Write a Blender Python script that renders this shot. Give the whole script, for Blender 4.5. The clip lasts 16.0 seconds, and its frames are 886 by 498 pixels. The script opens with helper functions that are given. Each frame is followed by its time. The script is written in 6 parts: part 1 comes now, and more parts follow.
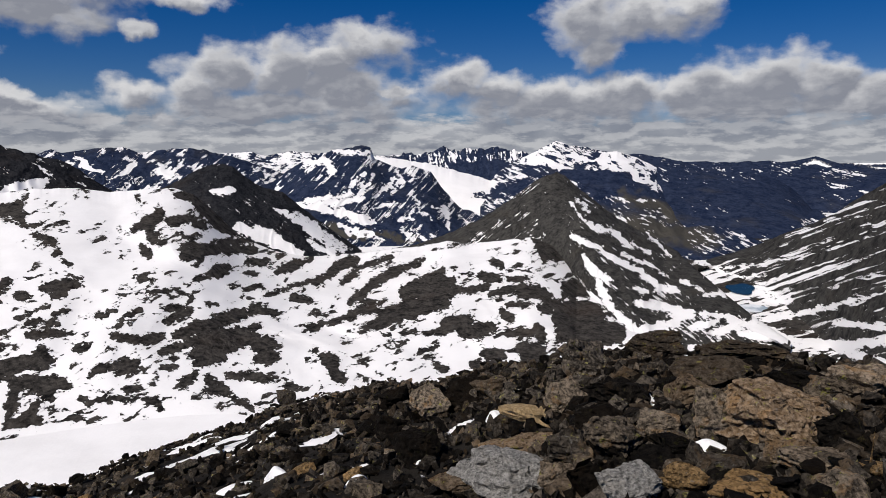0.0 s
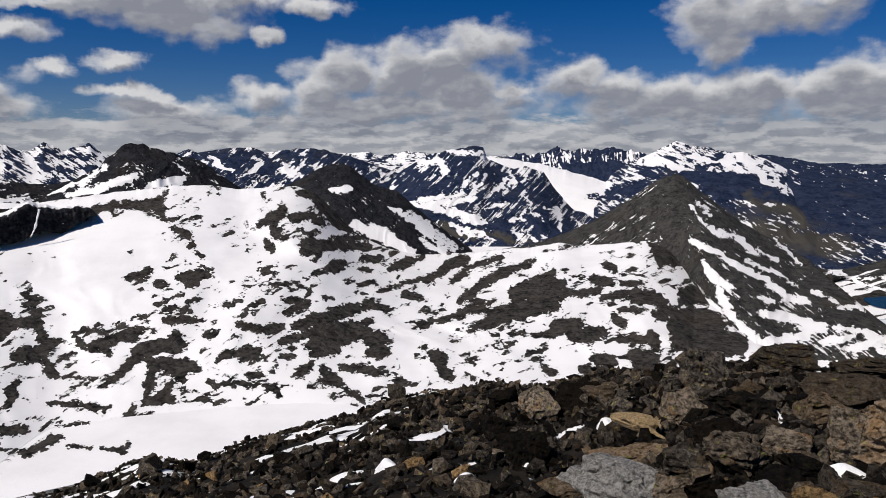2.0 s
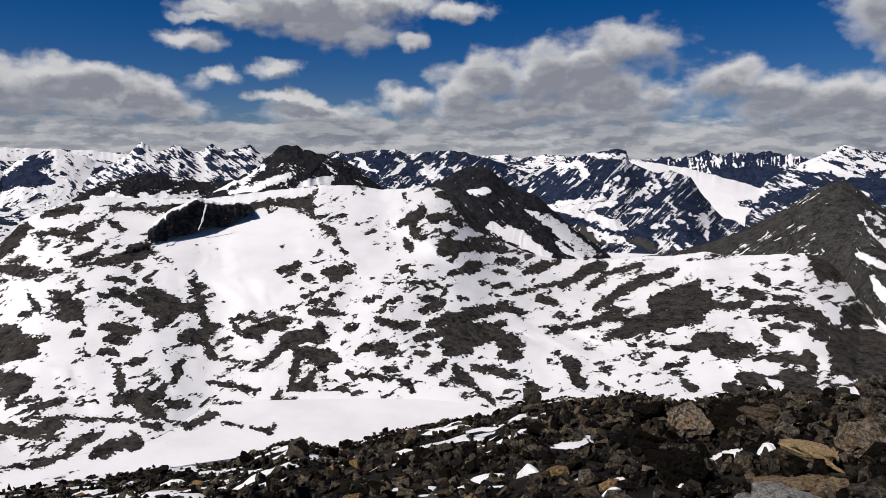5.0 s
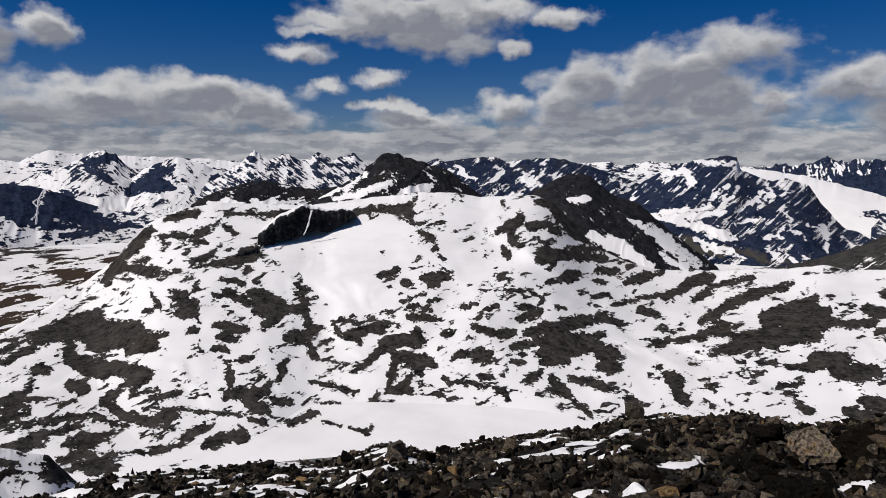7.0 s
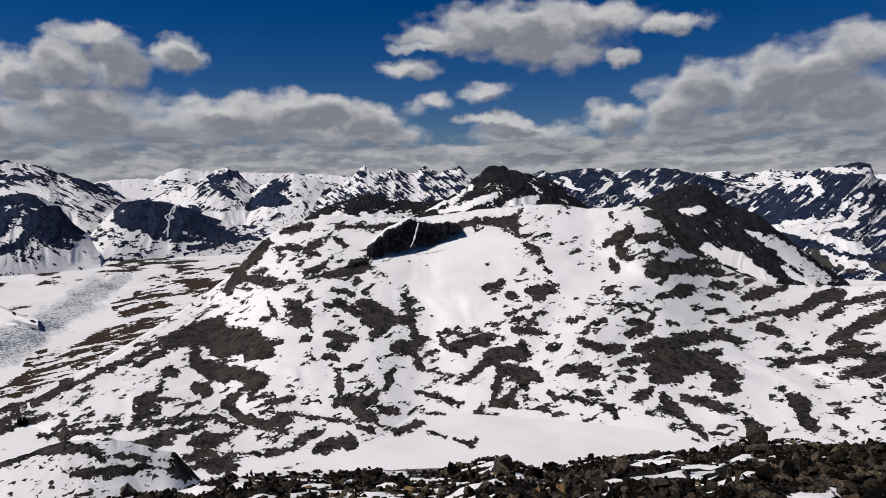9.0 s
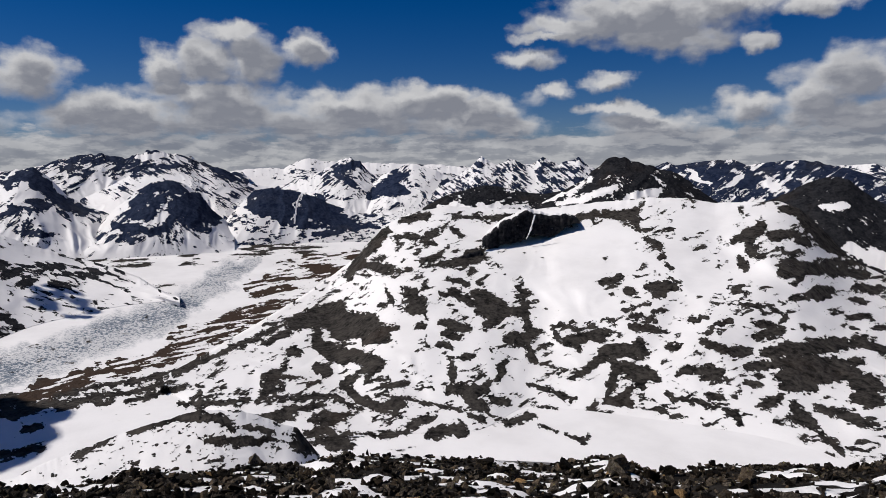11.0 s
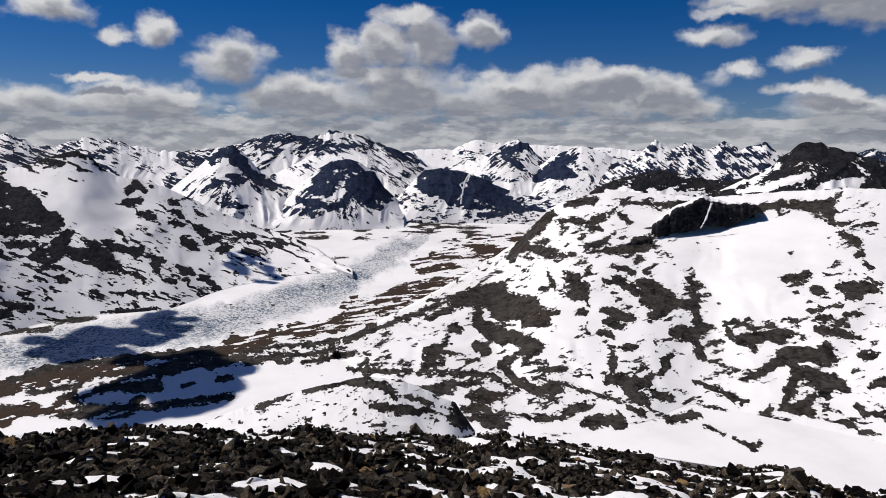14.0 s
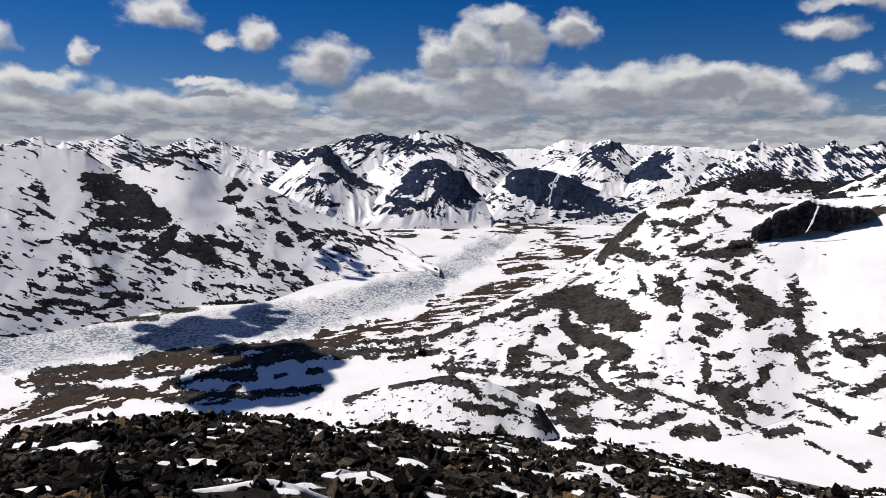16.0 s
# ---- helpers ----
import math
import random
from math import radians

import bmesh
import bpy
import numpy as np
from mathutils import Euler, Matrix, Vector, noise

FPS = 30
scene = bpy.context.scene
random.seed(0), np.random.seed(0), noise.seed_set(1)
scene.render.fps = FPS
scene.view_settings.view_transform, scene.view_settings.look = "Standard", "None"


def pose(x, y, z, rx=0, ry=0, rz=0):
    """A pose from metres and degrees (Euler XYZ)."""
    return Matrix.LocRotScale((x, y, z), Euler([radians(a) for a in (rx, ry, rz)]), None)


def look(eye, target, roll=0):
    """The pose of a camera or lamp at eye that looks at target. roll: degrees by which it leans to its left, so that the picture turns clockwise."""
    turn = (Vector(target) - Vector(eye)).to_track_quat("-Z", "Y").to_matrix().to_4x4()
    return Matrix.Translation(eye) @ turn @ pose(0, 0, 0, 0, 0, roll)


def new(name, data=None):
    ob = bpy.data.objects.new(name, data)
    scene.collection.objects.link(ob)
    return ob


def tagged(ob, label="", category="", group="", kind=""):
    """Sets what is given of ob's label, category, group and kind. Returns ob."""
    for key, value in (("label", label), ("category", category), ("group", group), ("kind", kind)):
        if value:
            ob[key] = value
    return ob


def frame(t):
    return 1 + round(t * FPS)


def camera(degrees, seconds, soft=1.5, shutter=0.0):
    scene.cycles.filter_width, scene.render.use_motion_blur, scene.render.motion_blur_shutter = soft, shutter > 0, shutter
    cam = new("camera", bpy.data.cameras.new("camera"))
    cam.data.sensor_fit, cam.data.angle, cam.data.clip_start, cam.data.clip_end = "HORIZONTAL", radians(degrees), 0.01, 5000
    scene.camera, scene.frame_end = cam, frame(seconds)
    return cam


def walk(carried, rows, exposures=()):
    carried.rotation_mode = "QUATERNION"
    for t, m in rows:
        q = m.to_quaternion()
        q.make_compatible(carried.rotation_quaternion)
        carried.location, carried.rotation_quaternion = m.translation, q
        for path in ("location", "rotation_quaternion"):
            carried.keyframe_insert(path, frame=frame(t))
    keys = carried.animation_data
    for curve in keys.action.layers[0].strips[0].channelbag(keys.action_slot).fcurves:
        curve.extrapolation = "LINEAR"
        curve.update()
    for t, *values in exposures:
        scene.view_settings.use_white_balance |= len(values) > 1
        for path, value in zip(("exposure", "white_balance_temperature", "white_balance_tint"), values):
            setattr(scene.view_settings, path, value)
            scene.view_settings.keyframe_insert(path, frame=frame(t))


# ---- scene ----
import functools

EYE = 1.6
cam = camera(66.03, 16.0, soft=0.6)
# seconds, x, y, heading (to the left), tilt, lean
TURN = [
    (0.0, 0.000, -0.000, 0.00, -8.32, -0.15),
    (0.5, 0.010, -0.000, 2.83, -8.22, -0.31),
    (1.0, 0.030, -0.001, 6.27, -8.28, -0.18),
    (1.5, 0.015, -0.001, 7.32, -8.15, -0.01),
    (2.0, -0.030, -0.002, 9.36, -8.28, -0.07),
    (2.5, -0.070, -0.003, 12.07, -8.27, 0.23),
    (3.0, -0.110, -0.004, 14.57, -8.28, 0.34),
    (5.5, -0.220, -0.010, 23.25, -8.15, 0.21),
    (6.0, -0.240, -0.012, 25.94, -8.27, 0.18),
    (6.5, -0.270, -0.013, 26.94, -8.08, 0.28),
    (7.0, -0.300, -0.015, 29.11, -7.49, 0.12),
    (7.5, -0.330, -0.018, 31.39, -7.02, -0.34),
    (8.0, -0.340, -0.020, 33.15, -6.69, -0.92),
    (8.5, -0.360, -0.022, 35.16, -6.57, -0.83),
    (9.0, -0.370, -0.025, 37.98, -6.40, -0.78),
    (11.5, -0.430, -0.044, 50.60, -7.14, -0.28),
    (12.0, -0.438, -0.049, 53.67, -7.11, -0.17),
    (12.5, -0.446, -0.053, 55.90, -7.24, -0.17),
    (13.0, -0.453, -0.057, 58.34, -7.55, 0.36),
    (13.5, -0.461, -0.060, 60.03, -8.00, -0.09),
    (14.0, -0.469, -0.063, 61.52, -8.51, 0.33),
    (14.5, -0.477, -0.066, 62.99, -9.00, 0.03),
    (15.0, -0.484, -0.067, 64.03, -9.16, 0.14),
    (15.5, -0.492, -0.072, 66.58, -8.93, 0.18),
    (16.0, -0.500, -0.077, 68.90, -8.57, 0.29),
]


def aim(x, y, heading, tilt, lean):
    a, b = radians(heading), radians(tilt)
    d = Vector((-math.sin(a) * math.cos(b), math.cos(a) * math.cos(b), math.sin(b)))
    eye = Vector((x, y, EYE))
    return look(eye, eye + d, lean)


EXPOSURE = [(0.0, -0.1), (3.0, -0.16), (6.5, -0.25), (8.5, -0.38), (9.2, -0.38), (11.5, -0.26), (13.0, -0.24), (14.5, -0.04), (16.0, 0.0)]
walk(cam, [(t, aim(*row)) for t, *row in TURN], EXPOSURE)

# ---------------------------------------------------------------- light
SUN_HEADING, SUN_HEIGHT = 138.0, 49.0
sun_data = bpy.data.lights.new("sun", "SUN")
sun_data.energy, sun_data.angle, sun_data.color = 4.55, radians(0.53), (1.0, 0.955, 0.90)
sun = new("sun", sun_data)
sa, sb = radians(SUN_HEADING), radians(SUN_HEIGHT)
sun.matrix_world = look((0, 0, 300), (300 * math.sin(sa) * math.cos(sb), -300 * math.cos(sa) * math.cos(sb), 300 - 300 * math.sin(sb)))
SKY_STRENGTH = 0.07

# clouds by heading, height, half width and half height in degrees
CLOUD_TOWER = [(6.1, 8.5, 3.3, 1.8), (9.3, 7.2, 3.6, 1.7), (12.9, 6.0, 3.9, 2.0), (17.2, 5.8, 3.4, 2.0), (19.5, 5.0, 1.9, 1.6), (8.4, 5.0, 4.5, 2.0), (15.2, 3.4, 7.3, 1.4), (4.1, 4.7, 2.3, 0.5)]
CLOUD_EAST = [(-1.7, 5.7, 2.5, 1.6), (-4.5, 5.0, 2.8, 1.4), (-8.2, 4.3, 3.6, 1.3), (-11.8, 4.4, 2.7, 1.3), (-14.8, 4.4, 2.6, 1.5), (-18.7, 4.2, 3.7, 1.4), (-22.7, 4.8, 3.6, 1.7), (-26.1, 5.4, 3.0, 1.7), (-28.3, 4.9, 2.5, 1.6), (-31.5, 3.5, 2.0, 1.6), (-34.8, 3.1, 2.8, 1.7)]
CLOUD_HIGH = [(-12.0, 9.8, 2.8, 2.2), (-15.5, 10.1, 4.5, 1.6), (-12.5, 7.7, 2.0, 1.2), (-19.2, 10.9, 2.8, 1.1), (28.9, 9.7, 3.8, 1.3), (31.2, 10.0, 2.3, 1.1), (23.5, 8.9, 1.0, 0.7), (20.2, 11.3, 2.8, 0.8), (-26.8, 12.0, 3.3, 1.0)]
CLOUD_SMALL = [(24.2, 4.1, 1.7, 1.2), (26.2, 2.1, 1.3, 0.6), (21.9, 2.2, 1.1, 0.6), (31.7, 4.0, 1.0, 0.5), (6.2, 1.5, 1.8, 0.4), (1.1, 1.1, 2.8, 0.4)]
CLOUD_WEST = [(56.0, 4.7, 5.7, 1.3), (49.6, 5.3, 4.7, 1.2), (45.1, 4.5, 4.2, 1.1), (57.8, 3.0, 4.8, 1.2), (33.7, 4.3, 2.4, 0.5), (30.9, 2.9, 4.4, 1.1), (23.9, 4.2, 1.9, 1.0), (41.2, 8.5, 2.2, 0.8), (38.2, 6.0, 1.2, 0.6), (34.5, 6.5, 1.7, 0.7), (58.4, 8.9, 1.5, 1.2), (42.6, 3.2, 3.9, 1.0), (30.0, 11.0, 5.2, 1.9), (24.7, 11.8, 3.9, 1.1), (35.4, 10.9, 2.7, 0.8), (38.9, 10.0, 2.6, 0.4)] + [(32.9, 11.3, 5.8, 1.8), (38.0, 10.7, 2.6, 0.8), (26.9, 11.4, 3.1, 0.9)]
CLOUD_VALLEY = [(78.4, 6.4, 2.6, 1.7), (69.4, 7.6, 1.4, 1.4), (66.1, 8.0, 2.1, 1.9), (63.0, 8.3, 2.0, 2.1), (64.2, 10.2, 2.6, 0.8), (59.1, 9.3, 1.4, 1.0), (54.5, 4.6, 7.8, 1.5), (48.9, 5.7, 3.9, 0.8), (45.1, 4.7, 3.7, 0.9), (72.0, 4.4, 4.8, 1.1), (81.8, 3.8, 2.4, 0.5), (75.2, 3.9, 2.3, 1.2), (65.7, 5.6, 5.2, 1.1)]
CLOUD_LAST = [(90.3, 9.7, 2.4, 1.0), (83.7, 8.4, 1.4, 1.0), (86.7, 8.0, 1.0, 0.7), (96.2, 6.5, 0.8, 0.8), (98.6, 4.6, 3.1, 0.7), (88.3, 5.0, 2.5, 0.3), (97.3, 3.1, 4.7, 1.1), (87.6, 3.0, 6.3, 1.4), (100.1, 2.8, 3.1, 1.0), (104.2, 3.5, 2.8, 1.5), (103.0, 7.3, 1.9, 1.1)]
CLOUD_BANK = [(72.0, 3.6, 6.0, 1.7), (64.0, 3.9, 6.0, 1.9), (55.0, 3.8, 8.0, 1.8), (46.0, 3.6, 5.0, 1.4), (84.0, 3.2, 6.0, 1.4), (95.0, 2.9, 6.0, 1.3), (-10.0, 3.5, 9.0, 1.6), (-22.0, 3.5, 8.0, 1.8), (9.0, 3.6, 7.0, 1.7), (-32.0, 3.2, 6.0, 1.8)]
CLOUDS = CLOUD_BANK + CLOUD_TOWER + CLOUD_EAST + CLOUD_HIGH + CLOUD_SMALL + CLOUD_WEST + CLOUD_VALLEY + CLOUD_LAST


def link(tree, a, b):
    tree.links.new(a, b)


def mathn(tree, op, a, b=None, c=None, clamp=False):
    n = tree.nodes.new("ShaderNodeMath")
    n.operation, n.use_clamp = op, clamp
    for i, v in enumerate((a, b, c)):
        if v is None:
            continue
        if isinstance(v, (int, float)):
            n.inputs[i].default_value = v
        else:
            link(tree, v, n.inputs[i])
    return n.outputs[0]


def vecn(tree, op, a, b=None):
    n = tree.nodes.new("ShaderNodeVectorMath")
    n.operation = op
    for i, v in enumerate((a, b)):
        if v is None:
            continue
        if isinstance(v, tuple):
            n.inputs[i].default_value = v
        else:
            link(tree, v, n.inputs[i])
    return n.outputs["Value"] if op == "LENGTH" else n.outputs[0]


def ramp(tree, x, lo, hi, a=0.0, b=1.0, smooth=True):
    n = tree.nodes.new("ShaderNodeMapRange")
    n.interpolation_type = "SMOOTHSTEP" if smooth else "LINEAR"
    link(tree, x, n.inputs[0])
    for i, v in zip((1, 2, 3, 4), (lo, hi, a, b)):
        if isinstance(v, (int, float)):
            n.inputs[i].default_value = v
        else:
            link(tree, v, n.inputs[i])
    return n.outputs[0]


def noisen(tree, vec, scale, detail=4.0, rough=0.55, dist=0.0):
    n = tree.nodes.new("ShaderNodeTexNoise")
    link(tree, vec, n.inputs["Vector"])
    for k, v in (("Scale", scale), ("Detail", detail), ("Roughness", rough), ("Distortion", dist)):
        n.inputs[k].default_value = v
    return n.outputs[0]


def mixc(tree, fac, a, b):
    n = tree.nodes.new("ShaderNodeMix")
    n.data_type = "RGBA"
    for sock, v in ((n.inputs[0], fac), (n.inputs[6], a), (n.inputs[7], b)):
        if isinstance(v, (int, float)):
            sock.default_value = v
        elif isinstance(v, tuple):
            sock.default_value = (*v, 1.0)
        else:
            link(tree, v, sock)
    return n.outputs[2]


def cloud_field():
    """Node group: how thick the cloud is at a heading and a height in degrees."""
    g = bpy.data.node_groups.new("cloud_field", "ShaderNodeTree")
    g.interface.new_socket("at", in_out="INPUT", socket_type="NodeSocketVector")
    g.interface.new_socket("depth", in_out="OUTPUT", socket_type="NodeSocketFloat")
    gi, go = g.nodes.new("NodeGroupInput"), g.nodes.new("NodeGroupOutput")
    total = None
    for az, el, w, h in CLOUDS:
        d = vecn(g, "SUBTRACT", gi.outputs[0], (az, el, 0))
        d = vecn(g, "MULTIPLY", d, (1 / (w * 1.1), 1 / (h * 1.1), 0))
        d = mathn(g, "SUBTRACT", 1.0, vecn(g, "LENGTH", d))
        total = d if total is None else mathn(g, "SMOOTH_MAX", total, d, 0.25)
    link(g, total, go.inputs[0])
    return g


def build_world():
    world = bpy.data.worlds.new("mountain_sky")
    scene.world = world
    world.use_nodes = True
    t = world.node_tree
    t.nodes.clear()
    out, back = t.nodes.new("ShaderNodeOutputWorld"), t.nodes.new("ShaderNodeBackground")
    sky = t.nodes.new("ShaderNodeTexSky")
    sky.sky_type, sky.sun_disc = "NISHITA", False
    sky.sun_elevation, sky.sun_rotation = sb, -sa
    sky.altitude, sky.air_density, sky.dust_density, sky.ozone_density = 2000, 1.0, 0.25, 3.0
    way = t.nodes.new("ShaderNodeTexCoord").outputs["Generated"]
    sep = t.nodes.new("ShaderNodeSeparateXYZ")
    link(t, way, sep.inputs[0])
    az = mathn(t, "MULTIPLY", mathn(t, "ARCTAN2", mathn(t, "MULTIPLY", sep.outputs[0], -1.0), sep.outputs[1]), 57.29578)
    el = mathn(t, "MULTIPLY", mathn(t, "ARCSINE", sep.outputs[2]), 57.29578)
    at = t.nodes.new("ShaderNodeCombineXYZ")
    link(t, az, at.inputs[0])
    link(t, el, at.inputs[1])
    # ragged edges: the place is pushed about by noise at two sizes
    big = t.nodes.new("ShaderNodeTexNoise")
    link(t, at.outputs[0], big.inputs["Vector"])
    big.inputs["Scale"].default_value, big.inputs["Detail"].default_value, big.inputs["Roughness"].default_value = 0.42, 5.0, 0.6
    push = vecn(t, "MULTIPLY", vecn(t, "SUBTRACT", big.outputs["Color"], (0.5, 0.5, 0.5)), (3.0, 2.0, 0))
    place = vecn(t, "ADD", at.outputs[0], push)
    field = cloud_field()

    def depth(where):
        n = t.nodes.new("ShaderNodeGroup")
        n.node_tree = field
        link(t, where, n.inputs[0])
        return n.outputs[0]

    def lumps_at(where):
        """Cauliflower heads at two sizes, with fine curls, about zero."""
        total = None
        for size, part, seed in ((0.42, 0.5, 0.0), (1.05, 0.2, 5.3)):
            n = t.nodes.new("ShaderNodeTexVoronoi")
            n.feature = "SMOOTH_F1"
            n.inputs["Scale"].default_value, n.inputs["Smoothness"].default_value = size, 0.55
            link(t, vecn(t, "ADD", where, (seed, seed, seed)), n.inputs["Vector"])
            k = mathn(t, "MULTIPLY", mathn(t, "SUBTRACT", 0.42, n.outputs["Distance"]), part * 1.5)
            total = k if total is None else mathn(t, "ADD", total, k)
        curl = mathn(t, "MULTIPLY", mathn(t, "SUBTRACT", noisen(t, vecn(t, "MULTIPLY", where, (0.5, 0.7, 1)), 1.0, 6.0, 0.52), 0.5), 1.1)
        return mathn(t, "ADD", total, curl)

    soft = vecn(t, "MULTIPLY", vecn(t, "ADD", at.outputs[0], vecn(t, "MULTIPLY", push, (0.25, 0.25, 0))), (0.85, 1.15, 1))
    puff = lumps_at(soft)
    billow = mathn(t, "SUBTRACT", puff, lumps_at(vecn(t, "ADD", soft, (0.30, 0.42, 0))))
    here = mathn(t, "ADD", mathn(t, "ADD", depth(place), 0.26), puff)
    above = depth(vecn(t, "ADD", place, (0.5, 1.1, 0)))
    # the low deck far off, in flat streaks that close towards the horizon
    flat = vecn(t, "ADD", at.outputs[0], vecn(t, "MULTIPLY", push, (0.35, 0.2, 0)))
    streak = noisen(t, vecn(t, "MULTIPLY", flat, (0.30, 1.0, 1)), 1.0, 5.0, 0.58)
    over = noisen(t, vecn(t, "MULTIPLY", vecn(t, "ADD", flat, (0.3, 0.42, 0)), (0.30, 1.0, 1)), 1.0, 5.0, 0.58)
    lit = ramp(t, mathn(t, "SUBTRACT", streak, over), -0.09, 0.11)
    deck = mathn(t, "ADD", ramp(t, el, 0.9, 4.0, 0.45, -0.3, False), mathn(t, "SUBTRACT", streak, 0.5))
    deck = mathn(t, "MULTIPLY", deck, 1.6)
    # clouds elsewhere over the sky, out of view
    wide = noisen(t, vecn(t, "MULTIPLY", way, (1, 1, 2.2)), 2.3, 6.0, 0.6)
    wide = mathn(t, "ADD", mathn(t, "MULTIPLY", mathn(t, "SUBTRACT", wide, 0.56), 3.0), ramp(t, el, 13.0, 24.0, -1.5, 0.0))
    cover = mathn(t, "MAXIMUM", ramp(t, here, -0.14, 0.7), ramp(t, deck, -0.12, 0.3, 0, 0.93))
    cover = mathn(t, "MAXIMUM", cover, ramp(t, wide, 0.0, 0.5))
    # sunlit tops, grey bases
    body = ramp(t, mathn(t, "ADD", above, mathn(t, "MULTIPLY", puff, 1.3)), -0.45, 0.55)
    lumps = noisen(t, vecn(t, "MULTIPLY", place, (0.32, 0.75, 1)), 1.0, 6.0, 0.6)
    body = mathn(t, "ADD", body, mathn(t, "MULTIPLY", mathn(t, "SUBTRACT", lumps, 0.5), 0.7), clamp=True)
    body = mathn(t, "SUBTRACT", body, mathn(t, "MULTIPLY", billow, 0.55), clamp=True)
    white = mixc(t, body, (10.0, 10.0, 10.2), (3.8, 4.0, 4.7))
    white = mixc(t, ramp(t, el, 0.3, 4.5, 0.75, 0.0), white, mixc(t, lit, (3.1, 3.4, 4.2), (7.2, 7.3, 7.7)))
    deep = t.nodes.new("ShaderNodeHueSaturation")
    deep.inputs["Saturation"].default_value, deep.inputs["Value"].default_value = 1.5, 0.55
    link(t, sky.outputs[0], deep.inputs["Color"])
    blue = vecn(t, "MULTIPLY", deep.outputs[0], (0.88, 0.95, 1.32))
    tint = mixc(t, cover, blue, white)
    link(t, tint, back.inputs[0])
    back.inputs[1].default_value = SKY_STRENGTH
    link(t, back.outputs[0], out.inputs[0])


build_world()


# ---------------------------------------------------------------- materials
def material(name):
    m = bpy.data.materials.new(name)
    m.use_nodes = True
    t = m.node_tree
    t.nodes.clear()
    out, b = t.nodes.new("ShaderNodeOutputMaterial"), t.nodes.new("ShaderNodeBsdfPrincipled")
    link(t, b.outputs[0], out.inputs[0])
    b.inputs["Specular IOR Level"].default_value = 0.25
    return m, t, b


def attr(t, name):
    n = t.nodes.new("ShaderNodeAttribute")
    n.attribute_name = name
    return n.outputs["Fac"]


def bump(t, b, height, strength, dist):
    n = t.nodes.new("ShaderNodeBump")
    n.inputs["Strength"].default_value, n.inputs["Distance"].default_value = strength, dist
    link(t, height, n.inputs["Height"])
    link(t, n.outputs[0], b.inputs["Normal"])


def alpine(name, dark, light, turf=(0.10, 0.075, 0.05), grain=0.11, edge=0.15, relief=4.0):
    """Rock and old snow; the mesh's own 'bare' field says where the rock is free."""
    m, t, b = material(name)
    pos = t.nodes.new("ShaderNodeNewGeometry").outputs["Position"]
    fine = noisen(t, pos, grain, 8.0, 0.62)
    coarse = noisen(t, pos, grain * 0.06, 5.0, 0.6)
    bare = mathn(t, "ADD", attr(t, "bare"), mathn(t, "MULTIPLY", mathn(t, "SUBTRACT", fine, 0.5), edge * 4))
    crust = noisen(t, pos, grain * 1.2, 3.0, 0.7)
    fac = ramp(t, bare, -0.05, 0.05)
    crag = noisen(t, pos, grain * 0.3, 6.0, 0.65)
    rock = mixc(t, ramp(t, mathn(t, "ADD", mathn(t, "MULTIPLY", fine, 0.5), mathn(t, "MULTIPLY", crag, 0.5)), 0.36, 0.62), dark, light)
    rock = mixc(t, ramp(t, coarse, 0.52, 0.75, 0, 0.35), rock, turf)
    rock = mixc(t, attr(t, "turf"), rock, turf)
    snow = mixc(t, ramp(t, coarse, 0.35, 0.75), (0.90, 0.875, 0.865), (0.80, 0.775, 0.765))
    snow = mixc(t, mathn(t, "MULTIPLY", attr(t, "ice"), 0.7), snow, (0.52, 0.52, 0.53))
    wet = mathn(t, "MULTIPLY", attr(t, "ice"), ramp(t, crust, ramp(t, coarse, 0.35, 0.65, 0.40, 0.52), ramp(t, coarse, 0.35, 0.65, 0.52, 0.64), 0, 0.92))
    snow = mixc(t, wet, snow, (0.10, 0.135, 0.18))
    link(t, mixc(t, fac, snow, rock), b.inputs["Base Color"])
    link(t, ramp(t, fac, 0, 1, 0.6, 0.95), b.inputs["Roughness"])
    b.inputs["Specular IOR Level"].default_value = 0.06
    bump(t, b, mathn(t, "ADD", mathn(t, "MULTIPLY", fine, ramp(t, fac, 0, 1, 0.15, 1.0)), mathn(t, "MULTIPLY", fac, mathn(t, "MULTIPLY", crag, 4.0))), 0.9, relief)
    return m


NEAR_RANGE = alpine("weathered_gneiss_and_snow", (0.007, 0.0067, 0.0066), (0.070, 0.062, 0.055), (0.055, 0.037, 0.027), edge=0.22)
DARK_CRAG = alpine("black_crag_and_snow", (0.006, 0.007, 0.010), (0.030, 0.030, 0.033), (0.05, 0.038, 0.03))
# the blue of distance haze is put into the far rock's base colour
FAR_RANGE = alpine("haze_blue_rock_and_snow", (0.005, 0.011, 0.032), (0.028, 0.038, 0.070), (0.06, 0.055, 0.047), grain=0.07, edge=0.10)
OLIVE_SLOPE = alpine("olive_grey_scree_and_snow", (0.016, 0.0155, 0.0155), (0.070, 0.066, 0.060), (0.066, 0.054, 0.040))


# ---------------------------------------------------------------- noise
@functools.lru_cache(None)
def noise_table(seed):
    return np.random.RandomState(seed).rand(256, 256) * 2 - 1


